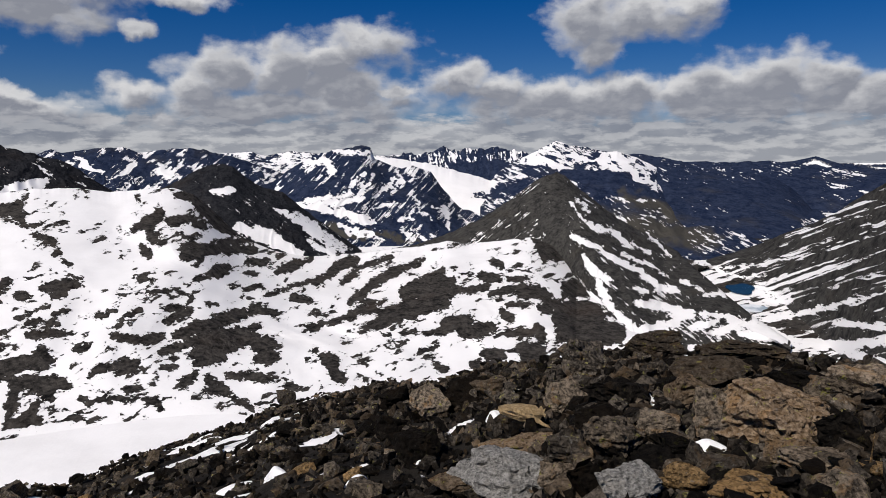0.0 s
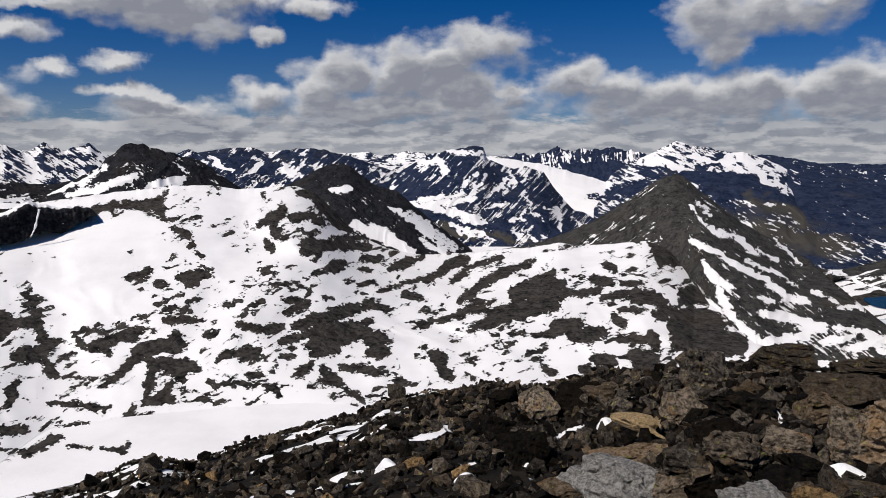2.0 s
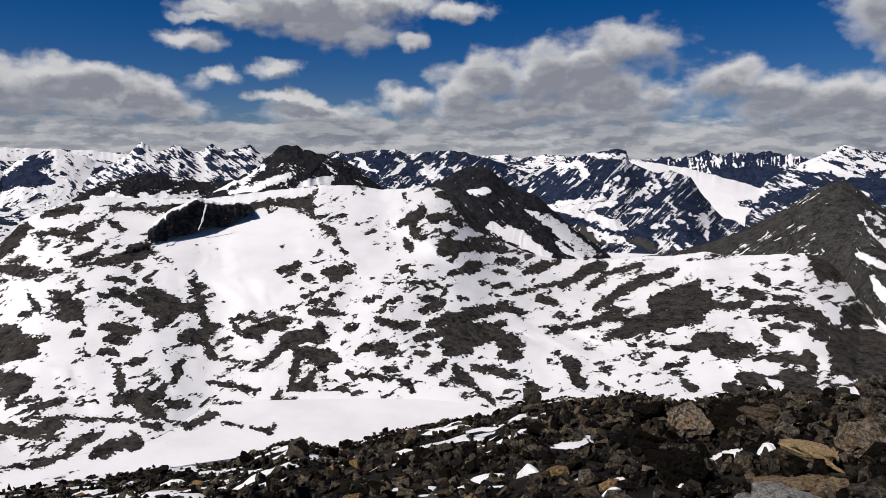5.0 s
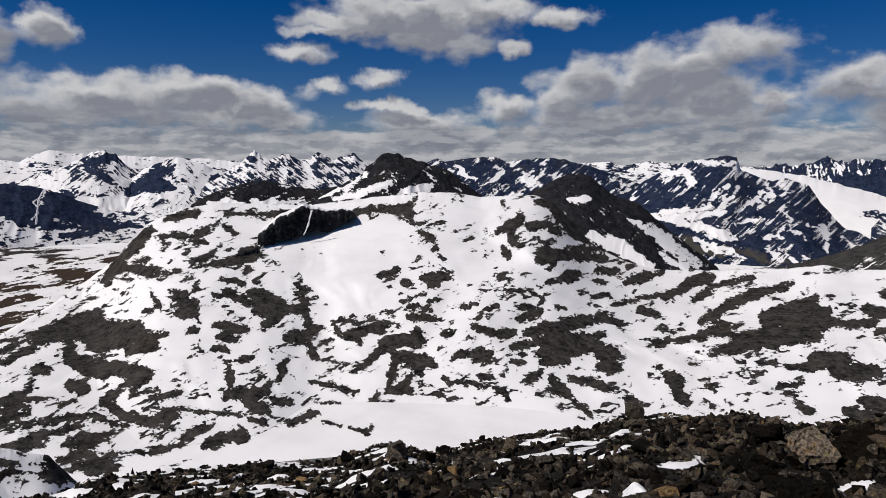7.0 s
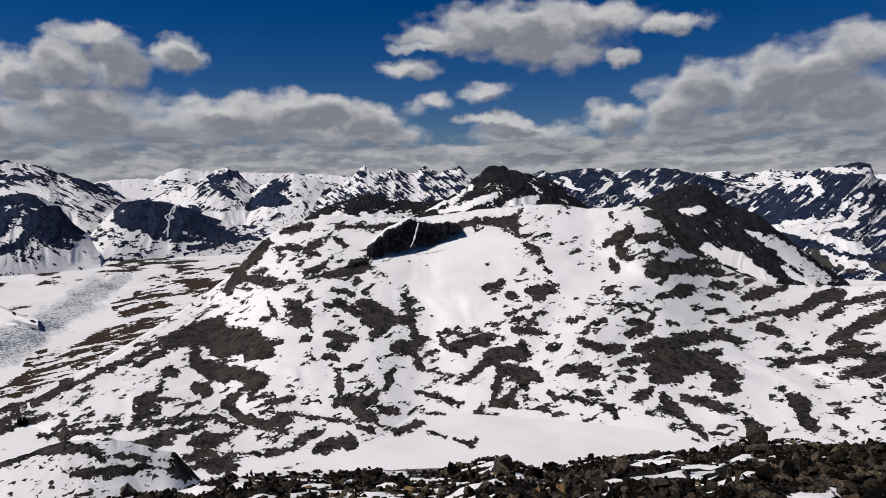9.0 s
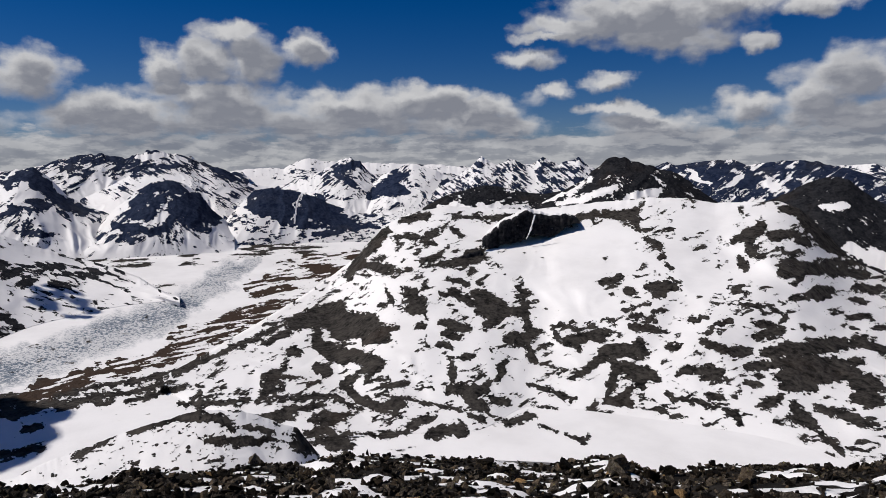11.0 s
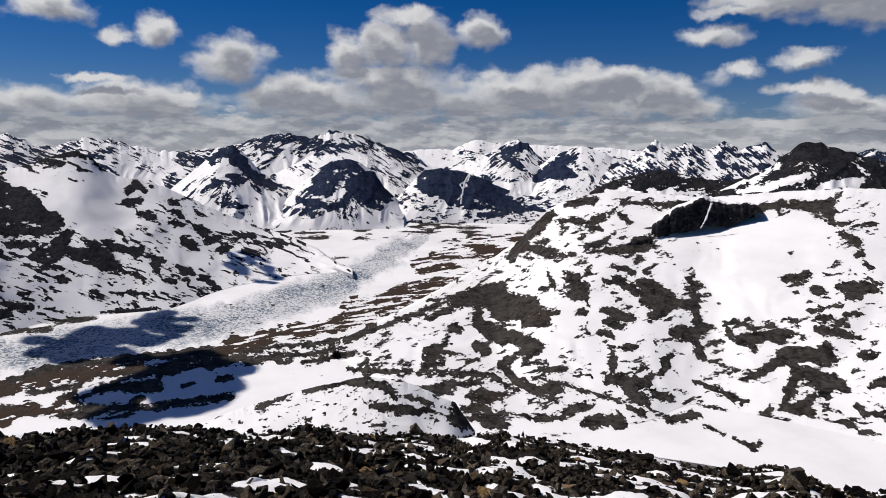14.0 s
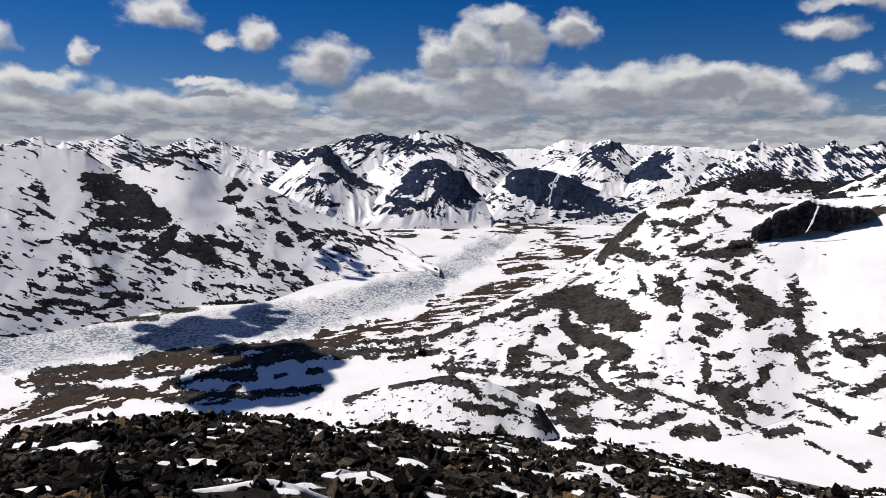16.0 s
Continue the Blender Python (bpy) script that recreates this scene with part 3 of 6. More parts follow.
UPPER_SPOTS = [(34.22, -12.76, 33.55, -12.77, 0.19), (34.48, -9.79, 32.90, -9.24, 0.33), (32.67, -10.42, 31.90, -10.43, 0.28), (30.74, -9.82, 28.82, -9.82, 0.38), (30.26, -10.53, 29.68, -10.53, 0.28), (30.97, -6.12, 29.78, -6.73, 0.28), (29.78, -7.45, 28.58, -7.44, 0.24), (29.30, -8.16, 28.72, -8.30, 0.24), (29.30, -8.96, 28.24, -9.58, 0.14), (32.43, -11.93, 30.74, -11.24, 0.14), (30.26, -11.95, 29.29, -11.71, 0.19), (32.20, -12.41, 31.13, -12.18, 0.19), (31.96, -13.12, 29.78, -13.36, 0.28), (29.05, -14.53, 28.32, -14.44, 0.28), (27.60, -12.41, 26.39, -12.07, 0.19), (26.14, -13.48, 25.66, -12.63, 0.19), (26.37, -14.04, 24.43, -14.48, 0.24), (24.43, -14.48, 23.46, -14.59, 0.24), (25.42, -12.39, 24.46, -12.13, 0.19)]
LAKE_SIDE_SPOTS = [(28.31, -16.53, 26.84, -16.15, 0.28), (26.84, -16.15, 24.89, -16.25, 0.28), (26.35, -16.70, 25.28, -16.58, 0.24), (29.04, -18.24, 28.30, -18.69, 0.19), (28.30, -18.47, 24.37, -18.86, 0.17), (25.85, -17.98, 24.77, -18.18, 0.24), (24.12, -19.08, 23.38, -19.73, 0.24), (30.02, -19.38, 29.18, -19.61, 0.19), (28.79, -19.92, 28.00, -19.83, 0.19), (23.60, -5.51, 23.10, -6.92, 0.38), (24.54, -5.99, 22.66, -5.03, 0.33), (22.66, -5.03, 22.67, -4.56, 0.33), (24.05, -7.41, 23.56, -8.11, 0.28), (22.72, -7.20, 22.30, -6.91, 0.19), (24.49, -9.64, 23.92, -9.53, 0.19), (21.05, -3.51, 19.43, -3.67, 0.37), (19.65, -4.05, 18.46, -5.43, 0.55), (18.69, -5.67, 17.28, -6.57, 0.37)]
SHELF = [(21.95, -5.49, 20.32, -5.37, 0.33), (20.08, -5.69, 19.37, -5.91, 0.32), (20.96, -8.29, 18.86, -7.77, 0.42), (18.86, -7.77, 17.47, -7.97, 0.41), (18.88, -7.31, 15.21, -7.20, 0.18), (18.82, -9.64, 17.89, -9.38, 0.46), (20.21, -10.15, 18.81, -9.88, 0.19), (17.01, -7.95, 15.64, -8.14, 0.32), (16.06, -9.08, 14.70, -8.93, 0.32), (16.49, -9.93, 15.48, -9.98, 0.18), (13.77, -9.90, 12.02, -9.13, 0.35), (12.01, -9.36, 11.07, -8.85, 0.22), (24.00, -10.95, 21.61, -10.80, 0.14), (22.32, -11.38, 20.89, -11.25, 0.14), (22.76, -13.27, 20.87, -12.51, 0.28), (22.54, -12.33, 21.78, -12.31, 0.23), (16.68, -11.19, 15.08, -11.11, 0.18), (19.45, -12.23, 18.75, -12.29, 0.14)]
BROWN_BLUFF = [(24.43, -14.48, 22.98, -14.44, 0.24), (22.02, -14.41, 19.66, -13.63, 0.37), (20.59, -14.13, 16.85, -13.27, 0.37), (18.72, -13.36, 15.02, -12.94, 0.32), (15.02, -12.94, 13.86, -13.33, 0.22), (23.20, -15.61, 20.57, -15.05, 0.28), (20.57, -15.05, 16.81, -14.65, 0.51), (20.55, -15.98, 15.87, -15.05, 0.55), (16.81, -14.65, 15.44, -14.11, 0.23), (20.54, -16.66, 18.63, -16.57, 0.37), (23.19, -16.76, 22.17, -16.73, 0.23), (15.84, -15.73, 14.46, -15.64, 0.54), (15.57, -16.84, 14.42, -16.76, 0.54), (21.95, -18.32, 20.76, -17.59, 0.33), (20.00, -18.91, 18.08, -19.25, 0.23), (19.79, -18.00, 18.57, -18.83, 0.32), (18.12, -17.90, 15.76, -18.20, 0.27), (15.75, -18.42, 14.35, -18.54, 0.23), (18.08, -19.47, 16.38, -20.69, 0.18)]
EAST_SLABS = [(13.41, -19.12, 12.27, -19.15, 0.31), (10.35, -17.07, 9.44, -17.64, 0.52), (9.64, -18.09, 8.72, -18.94, 0.43), (11.57, -14.52, 10.68, -14.67, 0.30), (10.47, -14.43, 7.91, -13.76, 0.21), (7.91, -13.76, 7.09, -13.25, 0.21), (6.88, -13.23, 5.83, -13.35, 0.33), (11.26, -16.41, 10.82, -16.37, 0.17), (7.29, -17.40, 6.63, -17.75, 0.17), (7.44, -18.49, 6.56, -19.10, 0.17), (5.76, -14.64, 3.79, -13.56, 0.36), (3.79, -13.56, 2.67, -12.38, 0.35), (5.40, -13.74, 3.81, -13.14, 0.32), (3.47, -12.25, 1.59, -11.00, 0.35), (1.59, -11.00, 0.13, -10.22, 0.34), (3.02, -13.05, 0.73, -12.58, 0.35), (0.73, -12.58, -1.44, -11.70, 0.33)]
EAST_STRIPES = [(7.96, -12.67, 5.95, -11.18, 0.33), (5.95, -11.18, 3.61, -9.90, 0.32), (3.99, -10.15, 2.45, -9.59, 0.20), (2.45, -9.59, 1.71, -9.10, 0.19), (14.83, -11.79, 13.26, -11.34, 0.18), (13.26, -11.34, 10.64, -10.64, 0.18), (10.62, -11.08, 8.96, -9.63, 0.34), (8.96, -9.63, 7.30, -9.08, 0.34), (8.47, -10.94, 7.26, -9.96, 0.21), (7.26, -9.96, 4.46, -8.89, 0.20), (12.78, -12.13, 11.36, -12.26, 0.31), (5.53, -12.88, 4.97, -12.61, 0.16), (4.02, -16.36, 3.15, -16.03, 0.12), (7.07, -15.21, 6.49, -14.93, 0.17), (5.10, -15.43, 4.56, -15.45, 0.16), (8.56, -16.06, 7.96, -15.96, 0.13)]
CONE_FRONT = [(6.04, -14.56, 4.10, -13.91, 0.38), (4.10, -13.91, 2.64, -13.23, 0.38), (4.58, -13.90, 0.21, -12.77, 0.57), (3.11, -11.80, -0.28, -11.59, 0.57), (2.13, -11.11, -0.77, -11.12, 0.47), (1.18, -12.53, -0.28, -13.01, 0.38), (-0.28, -14.66, -2.23, -14.42, 0.57), (-1.74, -15.36, -4.17, -14.86, 0.47), (1.68, -15.35, -0.27, -15.27, 0.24), (-1.73, -11.83, -3.66, -11.48, 0.28), (-3.18, -10.64, -4.62, -10.86, 0.38), (-4.13, -9.30, -4.90, -9.67, 0.33), (-4.15, -12.05, -7.02, -11.29, 0.24), (-5.58, -10.85, -7.01, -10.73, 0.23), (-6.55, -12.01, -7.98, -11.74, 0.47), (-7.98, -11.74, -8.93, -12.18, 0.47), (-5.60, -12.96, -7.52, -12.92, 0.19), (-8.48, -13.13, -9.89, -12.85, 0.42)]
CONE_FOOT = [(-5.13, -13.68, -5.86, -14.13, 0.33), (-5.63, -15.30, -7.56, -15.25, 0.28), (-8.03, -14.77, -8.53, -15.68, 0.42), (-6.62, -16.44, -8.55, -16.60, 0.47), (-7.11, -17.35, -9.05, -17.50, 0.51), (-3.70, -16.97, -4.97, -17.08, 0.47), (-10.34, -11.90, -12.20, -11.60, 0.37), (-10.39, -13.76, -12.73, -13.66, 1.15), (-10.42, -15.14, -14.61, -14.92, 0.91), (-14.14, -14.50, -15.07, -14.89, 0.45), (-8.13, -7.27, -9.09, -8.19, 0.74), (-8.39, -8.68, -10.27, -8.87, 0.42), (-9.29, -6.78, -10.24, -7.70, 0.56), (-11.25, -10.71, -12.26, -10.44, 0.41), (-10.33, -11.20, -11.73, -11.39, 0.32), (0.72, -17.91, -0.27, -18.38, 0.33), (-2.48, -17.91, -4.93, -18.10, 0.38), (2.18, -16.97, 0.71, -16.52, 0.14), (6.97, -12.67, 5.91, -12.69, 0.23)]
PLAIN_BANDS = [(100.67, -16.28, 95.23, -16.68, 0.22), (95.23, -16.68, 92.43, -16.13, 0.23), (92.43, -16.13, 89.13, -16.09, 0.24), (93.26, -16.53, 89.18, -17.04, 0.24), (89.13, -16.18, 83.89, -16.14, 0.26), (83.89, -16.14, 79.30, -16.18, 0.27), (85.74, -17.40, 83.02, -16.75, 0.22), (83.02, -16.75, 79.31, -16.32, 0.22), (89.18, -17.04, 84.84, -17.13, 0.21), (100.73, -16.97, 97.90, -17.16, 0.21), (97.90, -17.16, 95.27, -17.29, 0.22), (100.77, -17.44, 97.24, -18.20, 0.25), (97.24, -18.20, 93.42, -18.81, 0.26), (97.16, -17.20, 94.49, -17.20, 0.22), (99.49, -18.78, 98.71, -18.14, 0.28), (98.71, -18.14, 97.23, -18.00, 0.29), (100.85, -18.32, 99.47, -18.59, 0.24), (92.21, -18.78, 90.49, -17.74, 0.24)]
PLAIN_STREAKS = [(90.97, -18.74, 89.25, -18.11, 0.16), (89.25, -18.11, 87.06, -17.49, 0.17), (87.06, -17.49, 82.57, -17.00, 0.17), (88.83, -18.16, 86.66, -18.18, 0.25), (86.66, -18.18, 84.89, -18.23, 0.26), (87.11, -18.35, 84.91, -18.71, 0.21), (84.86, -17.70, 81.20, -17.11, 0.18), (81.20, -17.11, 79.33, -17.00, 0.18), (86.94, -19.24, 86.19, -19.33, 0.21), (90.80, -19.28, 85.87, -20.01, 0.21), (85.87, -20.01, 81.77, -19.97, 0.22), (81.77, -19.97, 79.43, -19.93, 0.23), (83.10, -18.75, 82.36, -18.59, 0.13), (93.85, -19.16, 92.64, -19.14, 0.20), (91.86, -19.67, 89.35, -19.81, 0.24), (93.92, -17.49, 93.26, -17.67, 0.19), (92.94, -17.63, 91.72, -17.67, 0.16)]
NEAR_BANDS = [(81.21, -17.42, 78.39, -17.06, 0.27), (78.39, -17.06, 76.98, -17.45, 0.28), (75.54, -17.52, 74.48, -17.56, 0.19), (80.24, -16.26, 77.42, -16.42, 0.18), (77.42, -16.42, 73.58, -16.25, 0.19), (73.58, -16.25, 69.69, -15.96, 0.19), (69.69, -15.96, 66.27, -14.80, 0.19), (66.27, -14.80, 63.35, -13.82, 0.19), (63.35, -13.82, 60.95, -12.83, 0.19), (77.44, -17.11, 73.60, -17.03, 0.19), (73.60, -17.03, 70.18, -16.56, 0.19), (73.61, -17.73, 70.68, -17.34, 0.19), (70.68, -17.34, 69.20, -17.13, 0.19), (80.31, -18.39, 79.47, -18.49, 0.27), (69.70, -18.51, 68.72, -18.43, 0.17), (68.72, -18.43, 66.74, -18.62, 0.17), (66.74, -18.62, 64.27, -18.73, 0.17), (63.78, -18.96, 60.83, -18.88, 0.12), (60.83, -18.88, 57.90, -18.99, 0.12)]
SPUR_FOOT = [(63.06, -17.56, 61.84, -17.30, 0.19), (62.81, -17.78, 61.36, -16.59, 0.19), (63.76, -20.10, 60.81, -19.89, 0.14), (60.81, -19.89, 57.89, -19.44, 0.14), (62.77, -20.54, 60.80, -20.25, 0.24), (59.32, -20.64, 56.88, -20.74, 0.28), (59.78, -21.70, 57.83, -21.60, 0.23), (58.78, -22.41, 56.35, -22.27, 0.28), (58.88, -18.80, 56.45, -19.14, 0.14), (56.49, -18.00, 55.99, -18.43, 0.37), (57.79, -22.80, 55.84, -22.90, 0.28)]
WALL_UPPER = [(96.74, -2.45, 94.58, -2.50, 0.37), (96.45, -3.27, 94.25, -3.13, 0.33), (95.76, -3.71, 93.18, -4.00, 0.45), (94.21, -2.50, 90.95, -5.57, 0.47), (93.57, -4.20, 91.37, -5.99, 0.51), (95.85, -4.94, 92.49, -5.08, 0.46), (96.29, -5.95, 93.30, -5.69, 0.26), (94.83, -6.03, 91.79, -6.40, 0.35), (94.52, -6.89, 92.63, -7.21, 0.27), (92.67, -7.85, 91.04, -7.08, 0.36), (91.51, -8.14, 90.61, -6.46, 0.44), (93.07, -8.04, 91.93, -8.55, 0.24), (90.49, -7.77, 89.09, -8.28, 0.45), (89.09, -8.28, 88.31, -9.21, 0.46), (89.04, -7.40, 87.47, -9.04, 0.46), (87.90, -9.23, 85.81, -10.02, 0.17), (94.52, -1.67, 93.01, -1.48, 0.15), (93.01, -1.48, 90.65, -0.65, 0.16)]
WALL_CRESTS = [(96.07, -0.64, 94.52, -1.67, 0.19), (90.65, -0.65, 89.45, -0.35, 0.32), (89.45, -0.35, 88.66, -0.65, 0.33), (88.67, -0.87, 87.51, -1.96, 0.25), (91.69, -1.70, 91.01, -1.50, 0.16), (86.34, -3.52, 85.89, -2.86, 0.26), (85.89, -2.86, 85.07, -3.54, 0.26), (86.59, -4.40, 85.53, -4.20, 0.30), (85.78, -5.09, 84.51, -5.35, 0.30), (83.38, -4.24, 82.69, -4.48, 0.26), (83.42, -5.15, 82.55, -5.40, 0.31), (83.45, -6.06, 82.58, -6.08, 0.31), (81.70, -6.33, 80.82, -6.81, 0.40), (82.62, -7.22, 81.76, -7.93, 0.40), (80.84, -7.50, 79.93, -7.30, 0.32), (79.96, -8.22, 79.04, -8.02, 0.32), (88.20, -7.22, 86.99, -7.95, 0.29), (86.56, -7.97, 85.70, -7.78, 0.26), (85.70, -7.78, 86.16, -8.43, 0.26)]
WALL_FOOT = [(85.30, -8.48, 84.02, -8.99, 0.26), (84.68, -9.18, 84.58, -9.87, 0.22), (83.16, -9.48, 82.28, -9.75, 0.27), (81.40, -10.24, 80.06, -11.22, 0.27), (84.08, -10.35, 83.20, -10.62, 0.22), (98.14, -6.86, 96.74, -7.16, 0.29), (96.74, -7.16, 96.04, -7.50, 0.29), (99.87, -6.94, 99.19, -6.99, 0.14), (98.60, -8.25, 97.90, -8.31, 0.21), (97.74, -8.94, 97.39, -9.05, 0.14), (98.72, -9.66, 97.66, -9.76, 0.28), (98.78, -10.46, 98.19, -10.61, 0.18), (100.08, -9.52, 99.54, -9.17, 0.21), (97.70, -5.67, 96.64, -5.81, 0.11), (99.69, -4.76, 98.70, -5.21, 0.21), (99.56, -3.18, 99.12, -3.99, 0.31), (91.41, -9.66, 90.94, -9.91, 0.24)]
WALL_BASE = [(96.62, -10.28, 95.52, -10.38, 0.18), (95.87, -11.18, 95.51, -11.30, 0.19), (94.83, -11.29, 93.31, -11.65, 0.27), (93.82, -10.54, 93.33, -10.67, 0.19), (87.99, -11.00, 87.16, -11.28, 0.17), (86.72, -11.09, 85.01, -11.42, 0.17), (100.24, -11.30, 98.16, -11.55, 0.21), (98.16, -11.55, 97.11, -11.88, 0.22), (96.76, -12.12, 94.51, -12.16, 0.19), (96.44, -12.78, 95.70, -12.87, 0.19), (95.16, -11.68, 94.68, -11.81, 0.23), (88.50, -12.51, 86.37, -12.59, 0.17), (86.37, -12.59, 84.62, -12.58, 0.17), (92.53, -11.72, 91.76, -12.01, 0.20)]
CONE_SNOW = [(-10.63, -4.43, -11.57, -5.58, 0.11), (-11.57, -5.58, -12.97, -6.71, 0.11), (-11.07, -3.96, -12.25, -5.10, 0.09), (-12.51, -6.26, -14.34, -6.90, 0.11), (-14.34, -6.90, -15.26, -7.79, 0.11), (-13.65, -6.46, -15.72, -8.01, 0.09), (-10.70, -7.22, -12.55, -7.88, 0.21), (-12.55, -7.88, -14.41, -8.97, 0.20), (-14.41, -8.97, -16.23, -9.82, 0.20), (-16.23, -9.82, -17.59, -10.66, 0.20), (-14.84, -8.50, -17.10, -9.32, 0.09), (-17.10, -9.32, -18.22, -9.94, 0.09), (-15.61, -7.55, -17.06, -8.28, 0.11), (-15.12, -3.68, -16.90, -4.33, 0.11), (-14.04, -4.84, -14.55, -5.20, 0.13), (-14.97, -5.65, -15.63, -5.72, 0.11), (-17.43, -6.81, -18.40, -7.00, 0.11), (-17.01, -7.05, -18.81, -8.56, 0.07), (-18.21, -4.66, -20.02, -5.24, 0.11)]
CONE_APRON = [(-15.84, -11.20, -16.96, -11.37, 0.22), (-17.62, -11.20, -19.36, -11.09, 0.22), (-16.33, -12.32, -18.56, -12.63, 0.31), (-18.56, -12.63, -20.32, -13.17, 0.30), (-18.63, -14.19, -20.31, -12.94, 0.30), (-20.58, -14.03, -22.25, -13.44, 0.25), (-22.09, -14.34, -23.72, -13.74, 0.25), (-20.44, -15.59, -21.72, -15.46, 0.21), (-13.10, -10.87, -14.08, -12.90, 0.27), (-14.08, -12.90, -16.43, -14.80, 0.27), (-12.21, -11.83, -13.16, -12.71, 0.32), (-15.52, -14.86, -18.62, -13.97, 0.26), (-11.89, -8.83, -12.61, -9.96, 0.27), (-12.61, -9.96, -13.78, -10.61, 0.27)]
SIDE_VALLEY_SNOW = [(-19.54, -10.32, -21.50, -11.30, 0.11), (-21.50, -11.30, -23.99, -11.37, 0.10), (-23.99, -11.37, -26.36, -10.91, 0.10), (-21.16, -12.88, -23.67, -12.96, 0.12), (-23.27, -13.13, -25.34, -13.58, 0.28), (-25.34, -13.58, -27.74, -14.15, 0.27), (-24.15, -14.13, -27.75, -14.36, 0.28), (-27.75, -14.36, -30.76, -14.26, 0.26), (-30.76, -14.26, -33.71, -13.55, 0.25), (-25.30, -12.94, -29.11, -11.99, 0.12), (-29.11, -11.99, -30.54, -11.33, 0.11), (-29.46, -11.66, -31.24, -11.05, 0.11), (-31.24, -11.05, -33.44, -10.12, 0.10), (-30.64, -12.63, -33.63, -12.49, 0.18), (-31.51, -14.68, -33.83, -15.00, 0.28), (-20.74, -8.78, -23.50, -9.84, 0.12), (-23.50, -9.84, -25.50, -9.69, 0.12), (-24.83, -11.91, -27.56, -11.43, 0.16), (-22.64, -9.24, -25.44, -8.75, 0.08)]
SIDE_VALLEY_SNOW_MORE = [(-25.44, -8.75, -28.08, -7.89, 0.08)]
SIDE_VALLEY_SNOW += SIDE_VALLEY_SNOW_MORE
EAST_SNOW = CONE_SNOW + CONE_APRON + SIDE_VALLEY_SNOW
KNOLL_ROCK = [(81.31, -20.01, 77.53, -20.28, 0.11), (77.53, -20.28, 74.62, -19.70, 0.12), (74.62, -19.70, 70.69, -19.23, 0.12), (70.69, -19.23, 67.73, -19.12, 0.12), (77.55, -20.95, 74.63, -20.06, 0.14), (73.65, -19.88, 70.70, -19.55, 0.19), (70.69, -19.27, 66.74, -19.68, 0.28), (66.74, -19.90, 65.74, -20.58, 0.33), (67.73, -21.27, 65.74, -21.76, 0.28), (65.74, -21.76, 64.14, -21.74, 0.28), (64.75, -20.67, 62.76, -21.26, 0.19), (63.25, -21.73, 62.25, -21.97, 0.19), (60.19, -21.27, 58.78, -22.63, 0.56), (60.51, -22.36, 59.26, -22.88, 0.38), (65.74, -21.58, 63.74, -22.01, 0.28)]
FAN_SNOW = [(16.84, -6.09, 14.76, -7.19, 0.36), (14.76, -7.19, 12.05, -8.45, 0.35), (13.96, -4.64, 12.16, -5.73, 0.15), (12.16, -5.73, 9.23, -8.40, 0.15), (11.72, -5.71, 8.38, -8.48, 0.15), (12.18, -5.05, 10.40, -6.34, 0.13), (11.21, -7.50, 9.22, -8.67, 0.17), (18.52, -3.34, 17.06, -3.08, 0.23), (15.24, -6.28, 13.41, -7.60, 0.36), (9.95, -6.77, 7.97, -8.24, 0.08)]
ROUNDED_SNOW = [(37.30, -2.60, 35.42, -1.12, 0.14), (36.75, -2.98, 33.93, -2.05, 0.19), (34.59, -2.33, 33.65, -2.00, 0.28), (32.72, -2.80, 30.16, -2.24, 0.28), (30.35, -1.20, 29.69, -1.86, 0.09), (39.62, -3.24, 37.07, -2.23, 0.14), (38.24, -3.25, 35.91, -2.94, 0.14)]
WEST_BASIN_ROCK = [(61.75, -2.54, 60.03, -2.39, 0.35), (61.48, -3.55, 59.44, -4.24, 0.53), (58.68, -3.44, 57.25, -4.11, 0.52), (56.90, -4.34, 55.02, -4.83, 0.23), (58.46, -5.73, 56.96, -5.47, 0.22), (60.19, -4.82, 55.05, -5.26, 0.15), (62.21, -6.71, 60.29, -6.44, 0.14), (60.33, -7.05, 56.31, -7.19, 0.11), (56.92, -4.76, 53.08, -5.12, 0.16), (58.25, -2.42, 57.55, -2.85, 0.19), (53.73, -2.51, 52.50, -1.67, 0.36), (52.50, -1.67, 51.26, -0.81, 0.37), (52.92, -2.09, 50.91, -2.12, 0.37), (56.69, -0.79, 55.59, -1.21, 0.23), (55.59, -1.21, 54.86, -1.85, 0.23), (56.66, -0.37, 54.76, 0.05, 0.23), (47.56, -1.71, 45.40, -1.73, 0.44), (45.40, -1.73, 42.32, -1.98, 0.45), (46.73, -2.62, 42.34, -2.89, 0.27)]
WEST_BASIN_ROCK_MORE = [(44.92, -0.38, 43.17, -0.83, 0.36), (43.17, -0.83, 41.40, -1.52, 0.36), (40.49, -1.29, 38.66, -0.84, 0.23), (38.66, -0.84, 37.75, -1.76, 0.23)]
WEST_BASIN_ROCK += WEST_BASIN_ROCK_MORE
TWO_FACED_ROCK = [(80.27, -1.24, 79.49, -0.61, 0.23), (79.49, -0.61, 78.37, -0.70, 0.23), (78.59, -0.43, 77.72, -1.57, 0.37), (77.72, -1.57, 76.83, -2.49, 0.37), (76.83, -2.49, 75.70, -3.28, 0.37), (78.87, -2.39, 77.89, -2.81, 0.27), (80.23, -2.79, 78.44, -3.08, 0.14), (75.70, -3.19, 73.76, -3.43, 0.14), (81.16, -3.69, 79.79, -2.97, 0.11), (79.84, -4.53, 77.49, -4.84, 0.14), (79.04, -0.52, 77.72, -1.57, 0.27)]
